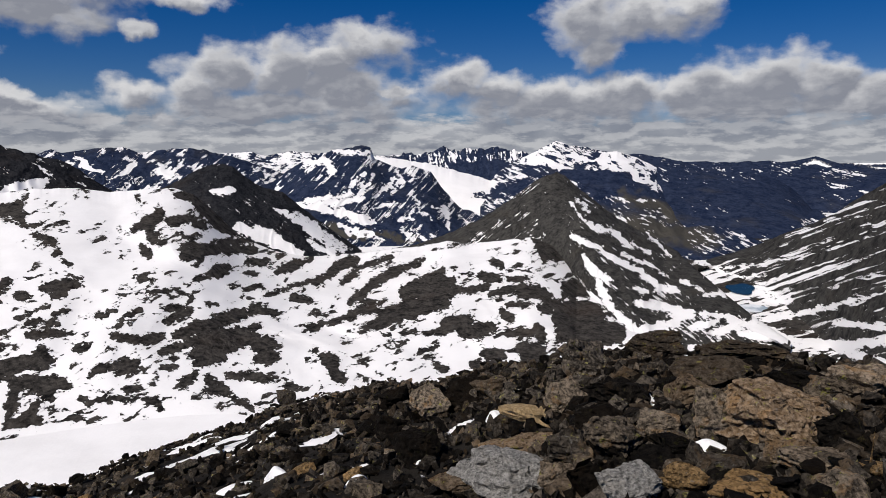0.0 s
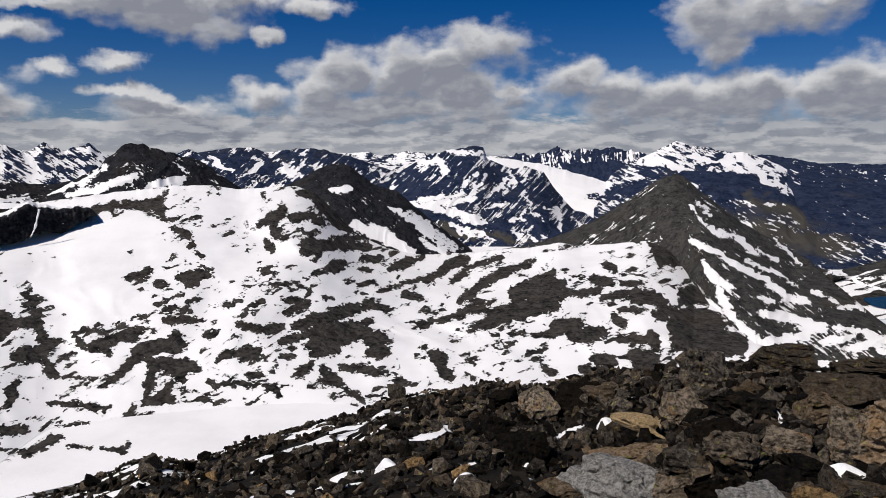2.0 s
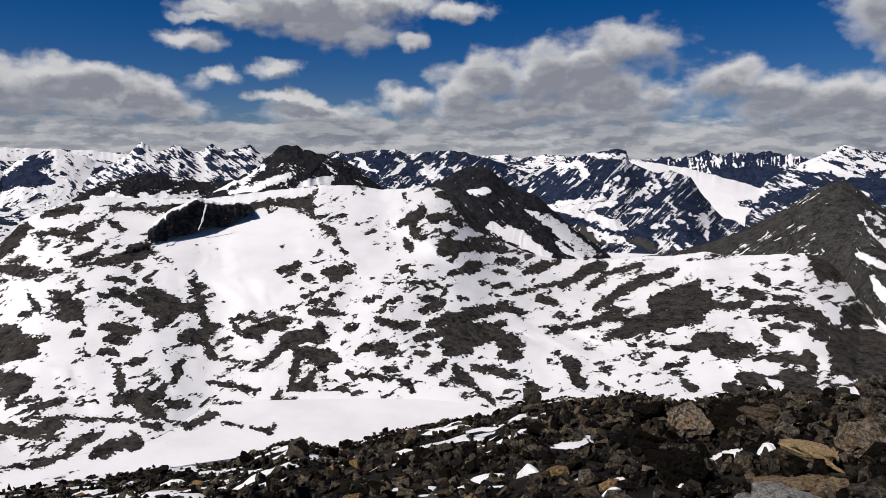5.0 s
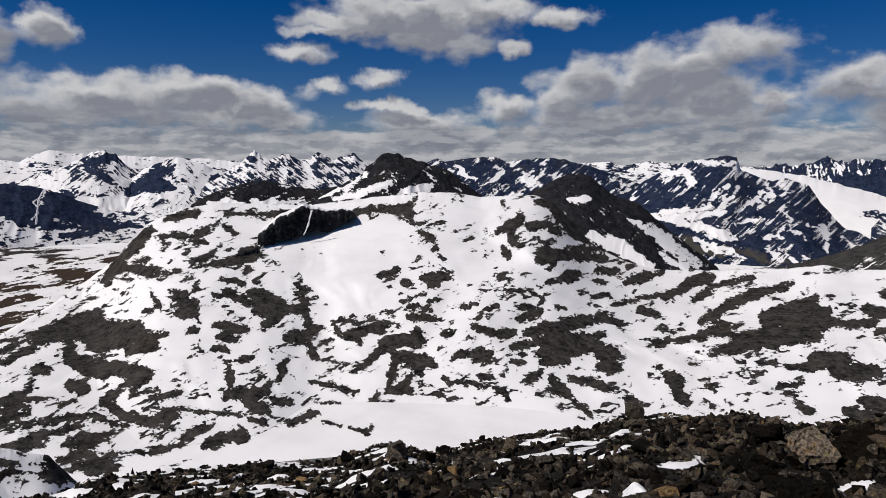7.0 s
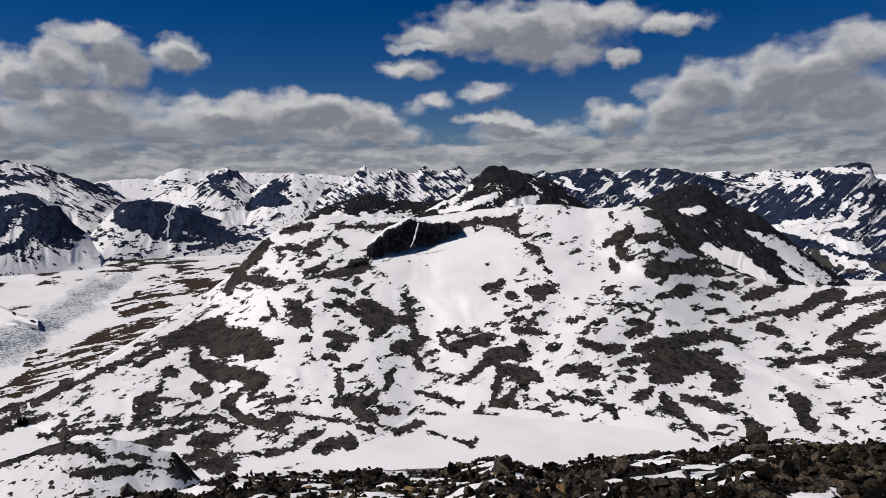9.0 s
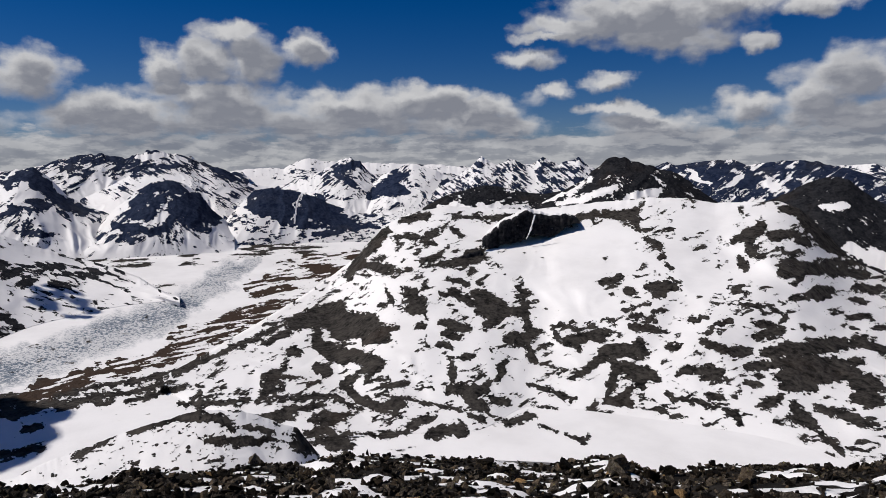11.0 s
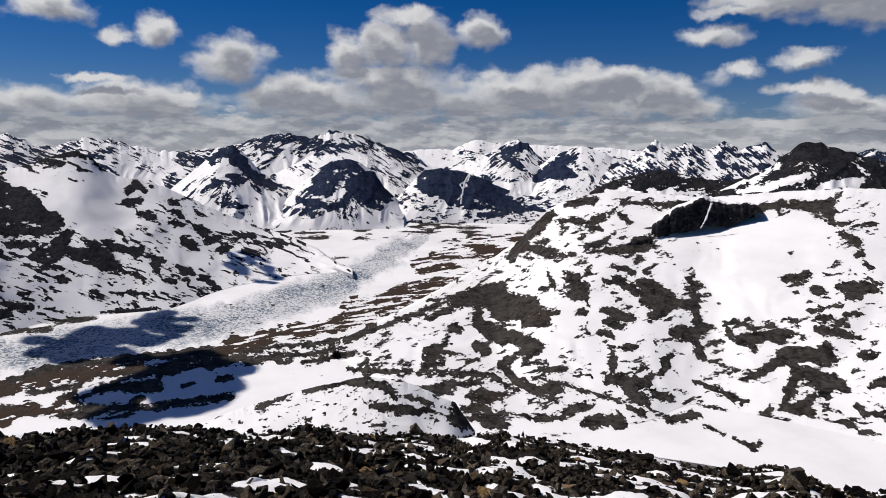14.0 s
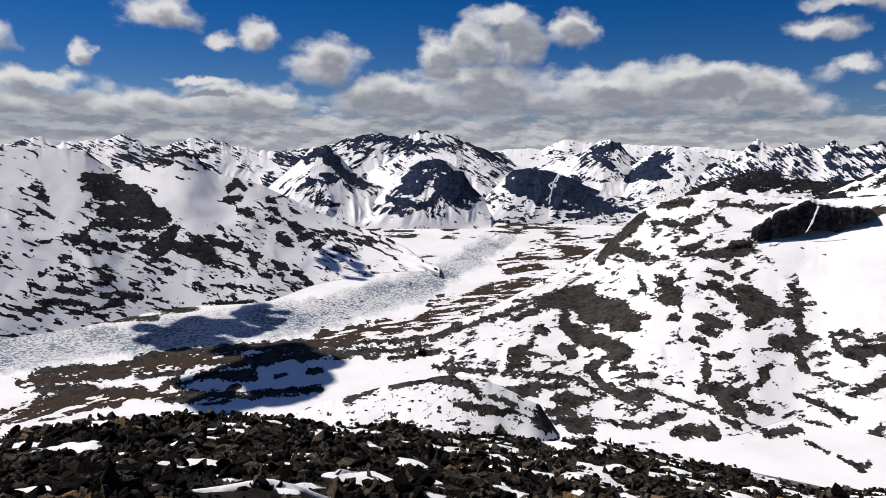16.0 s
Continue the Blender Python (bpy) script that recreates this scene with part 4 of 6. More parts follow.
BLUNT_ROCK = [(71.49, -1.80, 69.61, -1.34, 0.38), (69.61, -1.34, 68.58, -1.80, 0.38), (72.06, -2.83, 71.03, -2.27, 0.42), (71.04, -3.44, 69.99, -2.27, 0.33), (69.15, -2.83, 66.31, -4.24, 0.52), (68.20, -2.27, 66.31, -3.67, 0.43), (69.72, -4.38, 68.58, -2.83, 0.28), (73.40, -4.46, 71.52, -4.71, 0.33), (72.45, -3.67, 70.95, -3.68, 0.33), (71.05, -5.18, 69.63, -4.62, 0.28), (68.68, -4.24, 67.64, -4.48, 0.33), (67.49, -4.85, 66.78, -5.09, 0.24), (72.70, -5.17, 73.41, -5.54, 0.19)]
FALL_ROCK = [(63.25, -2.25, 62.08, -1.78, 0.38), (62.08, -1.78, 59.74, -2.23, 0.38), (62.91, -3.42, 60.18, -3.72, 0.57), (62.07, -2.94, 60.10, -2.79, 0.47), (61.10, -4.34, 60.16, -4.43, 0.33), (59.26, -2.69, 56.47, -3.58, 0.51), (59.24, -3.85, 55.99, -4.27, 0.37), (57.13, -4.62, 55.05, -4.95, 0.23), (62.09, -1.54, 60.91, -1.86, 0.24)]
MESA_SNOW = [(8.93, -0.14, 6.72, -0.33, 0.14), (6.72, -0.33, 6.25, -0.24, 0.14), (11.33, -1.13, 9.73, -0.91, 0.23), (9.73, -0.91, 9.07, -1.84, 0.23), (7.71, -3.02, 6.52, -1.86, 0.14), (6.78, -3.49, 5.73, -2.10, 0.16), (8.66, -3.94, 7.72, -3.58, 0.19), (10.51, -4.28, 8.67, -4.41, 0.19), (8.67, -4.41, 6.79, -3.96, 0.19), (11.42, -4.13, 9.35, -3.93, 0.18), (5.76, -3.97, 4.43, -3.04, 0.12), (4.43, -3.04, 3.95, -2.11, 0.12), (4.44, -3.75, 3.72, -2.81, 0.09), (2.77, -2.58, 2.30, -2.21, 0.09), (3.94, -1.64, 3.39, -2.81, 0.09), (2.55, -4.00, 1.99, -4.47, 0.09), (3.76, -5.88, 2.80, -5.65, 0.12), (2.80, -5.65, 2.56, -5.18, 0.12), (0.89, -4.71, -0.29, -5.05, 0.07)]
MESA_SNOW_MORE = [(-0.29, -5.05, -0.77, -4.24, 0.07), (-0.29, -5.05, -0.53, -6.61, 0.12), (-1.34, -5.43, -2.30, -6.37, 0.07)]
MESA_SNOW += MESA_SNOW_MORE
MESA_FEET = [(1.99, -5.18, 0.90, -5.66, 0.07), (3.43, -6.59, 2.58, -7.55, 0.09), (2.34, -6.84, 1.53, -7.55, 0.09), (1.14, -6.84, 0.76, -7.32, 0.09), (8.00, -5.82, 5.65, -6.09, 0.14), (9.84, -4.95, 6.35, -5.61, 0.23), (8.71, -6.28, 5.91, -7.03, 0.14), (11.89, -4.45, 9.61, -4.95, 0.23), (5.87, -4.91, 4.45, -4.45, 0.09), (7.79, -7.00, 4.97, -7.52, 0.09)]
LAND_ROCK = WEST_SHOULDER + WEST_SHOULDER_MORE + GREAT_CLIFF + GREAT_CLIFF_MORE + CENTRE_RIBS + WEST_MASS + LOW_BANDS + SHORE_BANDS + SHORE_BANDS_MORE + CROWN_CRAG + UPPER_SPOTS + LAKE_SIDE_SPOTS + SHELF + BROWN_BLUFF + EAST_SLABS + EAST_STRIPES + CONE_FRONT + CONE_FOOT + PLAIN_BANDS + PLAIN_STREAKS + NEAR_BANDS + SPUR_FOOT
WALL_ROCK = WALL_UPPER + WALL_CRESTS + WALL_FOOT + WALL_BASE

ground = valley_ground()

SMOOTH_FIELDS = [(37.5, -7.0, 33.8, -6.1, 1.53), (39.4, -9.3, 35.7, -8.0, 1.62), (38.5, -10.7, 35.7, -10.8, 1.35), (28.1, -4.7, 25.3, -3.8, 1.08), (28.6, -7.1, 26.6, -9.5, 1.08), (33.8, -6.6, 32.4, -8.0, 1.08), (13.0, -15.1, 12.1, -18.6, 0.72), (18.2, -21.7, 26.1, -21.5, 0.63), (36.2, -12.6, 33.4, -11.8, 0.63), (48.8, -3.7, 41.5, -3.8, 0.27), (37.5, -3.5, 31.9, -3.2, 0.23)]
SNOW_MOUNTAIN_CREST = [(71.02, -16.59), (68.09, -15.32), (63.26, -12.89), (59.51, -10.80), (57.22, -9.31), (55.00, -7.56)] + [(54.18, -6.64), (52.47, -4.89), (50.44, -4.00), (47.56, -3.45), (43.74, -3.64), (40.20, -3.77), (37.46, -3.43), (33.75, -3.02), (30.93, -2.74), (28.10, -2.78), (26.20, -3.10), (21.49, -2.92), (20.07, -3.47), (18.64, -4.86), (16.73, -6.55), (13.93, -7.76), (11.20, -8.39), (7.68, -8.75), (3.53, -8.23), (-0.37, -7.65)] + [(2.11, -8.16), (-2.21, -7.89), (-5.54, -7.54), (-7.43, -7.28), (-9.32, -8.00), (-11.21, -9.26), (-13.10, -10.96), (-15.47, -13.50), (-17.83, -16.13)]
SNOW_MOUNTAIN_FOOT = [(71.02, -16.82), (68.55, -18.85), (66.56, -20.66), (63.07, -22.00), (53.43, -22.20), (44.55, -22.01)] + [(40.66, -19.81), (31.03, -20.34), (21.14, -20.70), (16.26, -21.38), (7.02, -20.92), (-7.34, -18.50)] + [(-13.42, -20.84), (-14.73, -18.07)]
mountain("snow_mountain", "broad snow-covered mountain with dark crags and bare ribs", SNOW_MOUNTAIN_CREST, 2350, 1270, NEAR_RANGE, foot=SNOW_MOUNTAIN_FOOT,
         bare=-0.31, along=0.5, across=1.25, slant=14, contrast=0.55, ribs=0.0, spur=16, spurs=0.2, jag=0.03, rocks=LAND_ROCK,
         smooth_snow=SMOOTH_FIELDS, step=0.07, seed=3, fine=2.6, soft=True)

def crag(name, label, top, depth, r, mat, parent, seed):
    """A steep rock face let into a mountainside."""
    ta, te = np.array(sorted(top)).T
    az = np.arange(ta[0], ta[-1], 0.04)
    crest = np.interp(az, ta, te) + 0.06 * fbm(az * 2.5, az * 0, 4, seed)
    v = np.linspace(0, 1, 60)[:, None]
    A = np.broadcast_to(az, (60, len(az)))
    da, dd = np.array(sorted(depth)).T
    depth = np.interp(az, da, dd)
    E = crest - depth + depth * v
    R = np.linspace(r[0], r[1], len(az)) + 22 * v + 9 * ridges(A * 1.1, E * 0.5, 3, seed + 1) + 4 * fbm(A * 4, E * 4, 4, seed + 2)
    co = place_on_rays(A, E, R)
    back = co[-1:].copy()
    back[..., :2] *= 1.11
    co = np.concatenate([co, back], 0)
    bare = 0.5 + 0.5 * fbm(A * 1.6, E * 3.6, 5, seed + 3)
    bare = np.concatenate([bare, bare[-1:] * 0 - 0.5], 0)
    ob = grid_mesh(name, co, {"bare": bare, "turf": 0 * bare}, mat)
    ob.parent = parent
    ob["label"] = label
    return ob


def ice_ribbon(name, label, points, r, half, parent, seed):
    """A frozen fall: a thin ragged strip of ice down a rock face."""
    pa = np.array(points)
    k = np.linspace(0, 1, 40)
    at = np.linspace(0, 1, len(pa))
    az, el = np.interp(k, at, pa[:, 0]), np.interp(k, at, pa[:, 1])
    w = np.degrees(half / r) * (1 + 0.5 * fbm(k * 9, k * 0, 3, seed))
    A = np.stack([az - w, az - 0.4 * w, az + 0.4 * w, az + w], 1)
    E = np.repeat(el[:, None], 4, 1)
    R = np.stack([r + 3 + 0 * w, r + 0 * w, r + 0 * w, r + 3 + 0 * w], 1)
    ob = grid_mesh(name, place_on_rays(A, E, R), {"bare": 0 * A - 0.8, "turf": 0 * A}, NEAR_RANGE)
    ob.parent = parent
    ob["label"] = label
    return ob


snow_mountain = bpy.data.objects["snow_mountain"]
crag("cliff", "sheer black cliff under a snow shelf", [(44.45, -6.48), (43.82, -5.86), (42.69, -5.07), (41.56, -4.40), (40.65, -4.04), (39.99, -4.28), (38.86, -4.48), (37.48, -4.40), (36.79, -4.50), (36.34, -4.79)], [(44.4, 0.6), (43.5, 1.3), (42.3, 1.8), (41.2, 2.2), (40.6, 2.0), (40.0, 1.55), (38.4, 1.5), (37.4, 0.8), (36.4, 0.1)], (2108, 1958), DARK_CRAG, snow_mountain, 141)
crag("cliff", "broken black cliff band", [(48.00, -8.58), (47.14, -8.08), (46.05, -7.68), (45.18, -7.36), (44.52, -7.29), (44.41, -7.75)], [(48.0, 0.3), (46.5, 1.0), (45.0, 1.5), (44.4, 1.0)], (1915, 1860), DARK_CRAG, snow_mountain, 145)
ice_ribbon("frozen_waterfall", "white frozen waterfall in a black cliff", [(40.03, -4.19), (40.23, -4.88), (40.38, -5.48), (40.72, -6.21)], 2012, 2.4, snow_mountain, 151)

mountain("pyramid_peak", "dark pyramid peak with snow-filled gullies", [(6.89, -8.76), (2.11, -8.07), (-0.77, -6.94), (-3.15, -5.80), (-5.74, -4.09), (-7.36, -2.82), (-8.51, -2.21), (-9.42, -1.89), (-10.12, -2.21), (-11.52, -3.40), (-12.91, -4.49), (-14.75, -5.83), (-17.01, -7.05), (-19.23, -8.27), (-21.01, -9.91), (-23.19, -11.70), (-25.31, -13.23), (-27.77, -14.65)],
         2700, 1500, OLIVE_SLOPE, foot=[(6.90, -9.61), (-3.17, -9.69), (-7.94, -9.86), (-10.31, -10.59), (-12.72, -13.65), (-15.12, -16.24), (-17.42, -16.96), (-21.74, -15.85), (-25.40, -14.59), (-27.78, -14.81)], bare=0.34, along=0.3, across=2.0, slant=(38, -40), contrast=0.6, ribs=0.15, spur=50, spurs=0.3, seed=8,
         rocks=[(-8.8, -2.7, -10.1, -2.7, 0.36), (-9.6, -2.5, -9.3, -6.3, 0.50), (-9.2, -6.3, -9.6, -8.6, 0.63), (-9.3, -8.7, -10.3, -11.9, 0.63), (-10.8, -11.9, -12.8, -15.0, 0.90), (-10.1, -3.0, -12.5, -5.8, 0.32)], snow=EAST_SNOW, jag=0.06, top_bare=0.35)
mountain("striped_valley_side", "long scree slope banded with snow", [(-20.76, -9.04), (-23.40, -8.09), (-25.34, -7.16), (-27.21, -6.08), (-28.66, -5.50), (-30.06, -4.61), (-31.39, -3.50), (-32.94, -2.45), (-35.73, -0.29), (-38.61, 0.80)],
         (1500, 3000), 1500, OLIVE_SLOPE, foot=[(-20.76, -9.22), (-25.13, -10.15), (-27.60, -12.06), (-30.79, -14.78), (-34.14, -17.41), (-40.43, -18.82)], bare=0.36, along=0.12, across=2.6, slant=25, contrast=0.8, ribs=0.0, spur=22, spurs=0.2, seed=12, fine=2.2, soft=True, snow=SIDE_VALLEY_SNOW)
mountain("black_buttress", "black rock buttress above snow fans", [(22.41, -2.99), (20.94, -2.28), (19.65, -1.51), (18.15, -1.04), (17.09, -1.27), (16.25, -2.00), (14.98, -2.92), (13.21, -3.41), (11.89, -4.58), (9.65, -6.35), (6.88, -8.52)],
         2560, 2200, DARK_CRAG, bare=0.42, along=0.3, across=2.2, slant=-40, contrast=0.45, ribs=0.25, spur=7, spurs=0.5, seed=15,
         snow=FAN_SNOW)
mountain("rounded_dark_peak", "dark rounded summit with snow aprons", [(42.88, -4.24), (40.19, -3.54), (38.36, -2.59), (36.97, -1.81), (35.95, -1.25), (35.39, -0.56), (34.83, -0.19), (34.36, 0.32), (33.71, 0.60), (33.25, 0.42), (32.87, 0.51), (32.41, 0.19), (31.76, 0.15), (31.29, -0.13), (30.64, -0.22), (30.17, -0.49), (29.23, -0.67), (28.67, -0.95), (27.87, -1.46), (27.25, -1.98), (26.68, -2.44), (24.78, -3.75)],
         2850, 2450, DARK_CRAG, bare=0.40, along=0.5, across=1.5, slant=(25, -32), contrast=0.45, ribs=0.25, spur=45, spurs=0.5, seed=18, snow=ROUNDED_SNOW)
mountain("low_dark_ridge", "low dark ridge above a snow shelf", [(49.42, -3.59), (47.52, -2.56), (45.39, -1.96), (44.10, -1.66), (42.37, -1.98), (41.05, -2.30), (39.26, -2.45), (37.44, -2.18), (35.60, -2.37)], 2900, 2600, DARK_CRAG,
         bare=0.35, along=0.6, across=1.8, slant=0, contrast=0.5, ribs=0.2, spur=30, spurs=0.6, seed=21, clear=[(48.0, -3.4, 41.1, -3.6, 0.23)])
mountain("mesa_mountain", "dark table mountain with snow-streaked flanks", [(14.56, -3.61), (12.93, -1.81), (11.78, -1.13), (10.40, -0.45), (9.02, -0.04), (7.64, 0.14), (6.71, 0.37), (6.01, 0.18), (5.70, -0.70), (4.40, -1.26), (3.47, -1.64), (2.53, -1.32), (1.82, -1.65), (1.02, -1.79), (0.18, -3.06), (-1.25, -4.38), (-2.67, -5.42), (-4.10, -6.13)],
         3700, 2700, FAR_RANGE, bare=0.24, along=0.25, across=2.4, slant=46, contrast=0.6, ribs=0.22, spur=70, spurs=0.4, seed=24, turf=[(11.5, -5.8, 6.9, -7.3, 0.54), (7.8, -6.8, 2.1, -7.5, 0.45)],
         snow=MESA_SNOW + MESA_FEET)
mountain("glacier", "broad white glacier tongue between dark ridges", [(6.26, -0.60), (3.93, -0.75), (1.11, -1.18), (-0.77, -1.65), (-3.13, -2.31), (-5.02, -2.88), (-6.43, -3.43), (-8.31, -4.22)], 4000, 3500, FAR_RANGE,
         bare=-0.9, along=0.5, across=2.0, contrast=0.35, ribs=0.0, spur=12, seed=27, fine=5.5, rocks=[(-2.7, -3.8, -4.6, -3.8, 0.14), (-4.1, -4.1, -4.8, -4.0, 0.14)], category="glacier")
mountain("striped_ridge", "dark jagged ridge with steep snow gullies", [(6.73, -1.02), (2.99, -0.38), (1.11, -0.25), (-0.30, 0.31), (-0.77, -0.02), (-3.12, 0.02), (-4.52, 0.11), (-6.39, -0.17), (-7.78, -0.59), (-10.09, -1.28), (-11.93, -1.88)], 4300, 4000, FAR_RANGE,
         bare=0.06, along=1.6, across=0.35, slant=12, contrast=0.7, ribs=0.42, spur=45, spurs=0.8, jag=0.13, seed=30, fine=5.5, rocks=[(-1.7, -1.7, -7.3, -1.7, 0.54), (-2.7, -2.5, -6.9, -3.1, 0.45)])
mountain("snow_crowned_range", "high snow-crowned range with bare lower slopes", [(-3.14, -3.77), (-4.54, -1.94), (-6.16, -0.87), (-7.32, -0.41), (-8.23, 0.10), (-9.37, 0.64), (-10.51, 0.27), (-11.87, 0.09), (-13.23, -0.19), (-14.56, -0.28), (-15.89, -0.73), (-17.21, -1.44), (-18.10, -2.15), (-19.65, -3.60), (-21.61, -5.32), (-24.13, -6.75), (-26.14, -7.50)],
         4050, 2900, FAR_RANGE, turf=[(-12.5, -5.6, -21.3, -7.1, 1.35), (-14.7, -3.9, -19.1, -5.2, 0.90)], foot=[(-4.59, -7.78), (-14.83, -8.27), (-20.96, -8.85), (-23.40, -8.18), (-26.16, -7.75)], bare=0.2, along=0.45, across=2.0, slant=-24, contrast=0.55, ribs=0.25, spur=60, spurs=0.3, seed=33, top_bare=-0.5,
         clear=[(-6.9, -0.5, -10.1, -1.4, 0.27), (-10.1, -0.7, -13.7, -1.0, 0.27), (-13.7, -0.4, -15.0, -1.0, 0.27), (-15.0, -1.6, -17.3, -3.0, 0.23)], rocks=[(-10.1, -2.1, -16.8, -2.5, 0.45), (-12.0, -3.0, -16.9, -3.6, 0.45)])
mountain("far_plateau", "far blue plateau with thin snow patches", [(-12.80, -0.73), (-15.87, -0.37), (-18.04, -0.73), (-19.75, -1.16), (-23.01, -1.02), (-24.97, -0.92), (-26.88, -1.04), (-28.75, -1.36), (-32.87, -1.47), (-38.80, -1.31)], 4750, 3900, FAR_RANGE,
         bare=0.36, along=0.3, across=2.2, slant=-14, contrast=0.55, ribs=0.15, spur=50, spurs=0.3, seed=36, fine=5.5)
# a cloud's shade on this slope is drawn as bare dark rock with little snow
mountain("painted_shade_slope", "mountainside above the side valley, cloud shade painted as dark rock", [(-15.46, -0.96), (-18.92, -1.43), (-21.02, -1.68), (-24.25, -1.91), (-26.21, -2.39), (-27.78, -3.40), (-29.36, -5.01), (-30.87, -5.96)], 4150, 3000, FAR_RANGE,
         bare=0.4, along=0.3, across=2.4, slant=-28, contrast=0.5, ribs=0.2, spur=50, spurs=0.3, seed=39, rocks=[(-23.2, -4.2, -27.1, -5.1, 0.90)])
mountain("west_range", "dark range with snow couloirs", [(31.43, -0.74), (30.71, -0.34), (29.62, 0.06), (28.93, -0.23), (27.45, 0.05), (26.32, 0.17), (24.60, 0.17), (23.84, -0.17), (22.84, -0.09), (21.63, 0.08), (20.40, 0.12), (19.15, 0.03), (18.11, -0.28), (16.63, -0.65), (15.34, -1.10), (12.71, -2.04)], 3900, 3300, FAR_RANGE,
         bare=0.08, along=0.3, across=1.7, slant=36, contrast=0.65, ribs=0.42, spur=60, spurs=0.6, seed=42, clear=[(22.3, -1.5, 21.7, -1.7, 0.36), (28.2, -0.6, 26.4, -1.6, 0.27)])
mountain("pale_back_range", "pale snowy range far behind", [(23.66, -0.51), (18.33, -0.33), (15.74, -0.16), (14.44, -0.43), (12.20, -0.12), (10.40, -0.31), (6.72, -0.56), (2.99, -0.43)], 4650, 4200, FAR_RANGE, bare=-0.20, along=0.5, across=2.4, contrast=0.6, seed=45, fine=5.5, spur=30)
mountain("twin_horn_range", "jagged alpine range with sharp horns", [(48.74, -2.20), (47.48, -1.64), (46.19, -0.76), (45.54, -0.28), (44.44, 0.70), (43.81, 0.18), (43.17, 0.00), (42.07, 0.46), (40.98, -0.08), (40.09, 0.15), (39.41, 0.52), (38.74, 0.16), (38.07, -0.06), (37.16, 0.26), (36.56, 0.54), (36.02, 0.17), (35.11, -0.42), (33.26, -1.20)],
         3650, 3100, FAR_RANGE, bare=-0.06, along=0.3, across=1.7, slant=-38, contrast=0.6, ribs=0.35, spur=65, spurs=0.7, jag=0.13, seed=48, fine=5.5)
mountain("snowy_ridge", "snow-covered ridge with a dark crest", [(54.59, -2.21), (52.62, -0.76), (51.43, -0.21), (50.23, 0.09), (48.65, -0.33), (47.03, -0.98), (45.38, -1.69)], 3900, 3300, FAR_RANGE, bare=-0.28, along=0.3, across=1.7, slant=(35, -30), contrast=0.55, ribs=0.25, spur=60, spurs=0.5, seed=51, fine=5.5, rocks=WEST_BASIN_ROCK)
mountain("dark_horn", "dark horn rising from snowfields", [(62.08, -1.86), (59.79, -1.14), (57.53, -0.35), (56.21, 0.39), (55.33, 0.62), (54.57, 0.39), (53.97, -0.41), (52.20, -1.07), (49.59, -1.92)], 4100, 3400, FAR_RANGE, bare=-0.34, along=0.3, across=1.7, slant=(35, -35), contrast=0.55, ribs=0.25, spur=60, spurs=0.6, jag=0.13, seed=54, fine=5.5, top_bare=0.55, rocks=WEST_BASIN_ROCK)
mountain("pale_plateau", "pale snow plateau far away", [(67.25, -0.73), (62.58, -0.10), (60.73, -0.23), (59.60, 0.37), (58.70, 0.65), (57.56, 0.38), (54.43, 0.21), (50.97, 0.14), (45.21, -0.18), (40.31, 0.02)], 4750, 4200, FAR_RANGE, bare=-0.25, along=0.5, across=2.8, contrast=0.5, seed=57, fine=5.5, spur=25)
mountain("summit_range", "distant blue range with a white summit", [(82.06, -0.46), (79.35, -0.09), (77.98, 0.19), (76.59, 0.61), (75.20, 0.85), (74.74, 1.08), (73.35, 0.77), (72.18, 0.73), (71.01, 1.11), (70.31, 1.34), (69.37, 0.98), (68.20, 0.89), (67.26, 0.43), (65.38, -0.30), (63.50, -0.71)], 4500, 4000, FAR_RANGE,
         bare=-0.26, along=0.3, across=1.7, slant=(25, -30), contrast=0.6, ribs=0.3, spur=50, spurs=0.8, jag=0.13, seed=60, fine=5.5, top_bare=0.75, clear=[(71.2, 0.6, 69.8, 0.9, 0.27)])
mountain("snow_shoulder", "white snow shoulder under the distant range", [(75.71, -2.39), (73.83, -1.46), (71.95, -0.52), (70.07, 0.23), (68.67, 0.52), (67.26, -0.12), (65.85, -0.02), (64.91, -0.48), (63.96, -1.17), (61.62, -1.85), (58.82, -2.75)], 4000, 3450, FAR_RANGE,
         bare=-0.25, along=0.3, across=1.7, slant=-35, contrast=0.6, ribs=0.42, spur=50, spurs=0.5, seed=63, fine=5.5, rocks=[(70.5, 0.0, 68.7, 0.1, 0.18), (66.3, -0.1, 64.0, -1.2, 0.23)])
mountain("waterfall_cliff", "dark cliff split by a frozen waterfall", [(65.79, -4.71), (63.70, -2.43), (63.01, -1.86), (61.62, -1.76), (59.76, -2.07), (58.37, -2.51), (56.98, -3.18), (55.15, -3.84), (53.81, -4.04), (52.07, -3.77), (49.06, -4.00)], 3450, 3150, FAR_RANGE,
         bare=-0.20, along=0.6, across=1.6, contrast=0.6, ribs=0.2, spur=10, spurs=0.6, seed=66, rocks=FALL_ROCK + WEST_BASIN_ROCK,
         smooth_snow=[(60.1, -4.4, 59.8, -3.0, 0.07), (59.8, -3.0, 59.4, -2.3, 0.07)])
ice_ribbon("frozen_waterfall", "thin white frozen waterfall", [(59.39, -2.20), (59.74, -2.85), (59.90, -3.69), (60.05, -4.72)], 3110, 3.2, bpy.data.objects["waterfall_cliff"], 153)
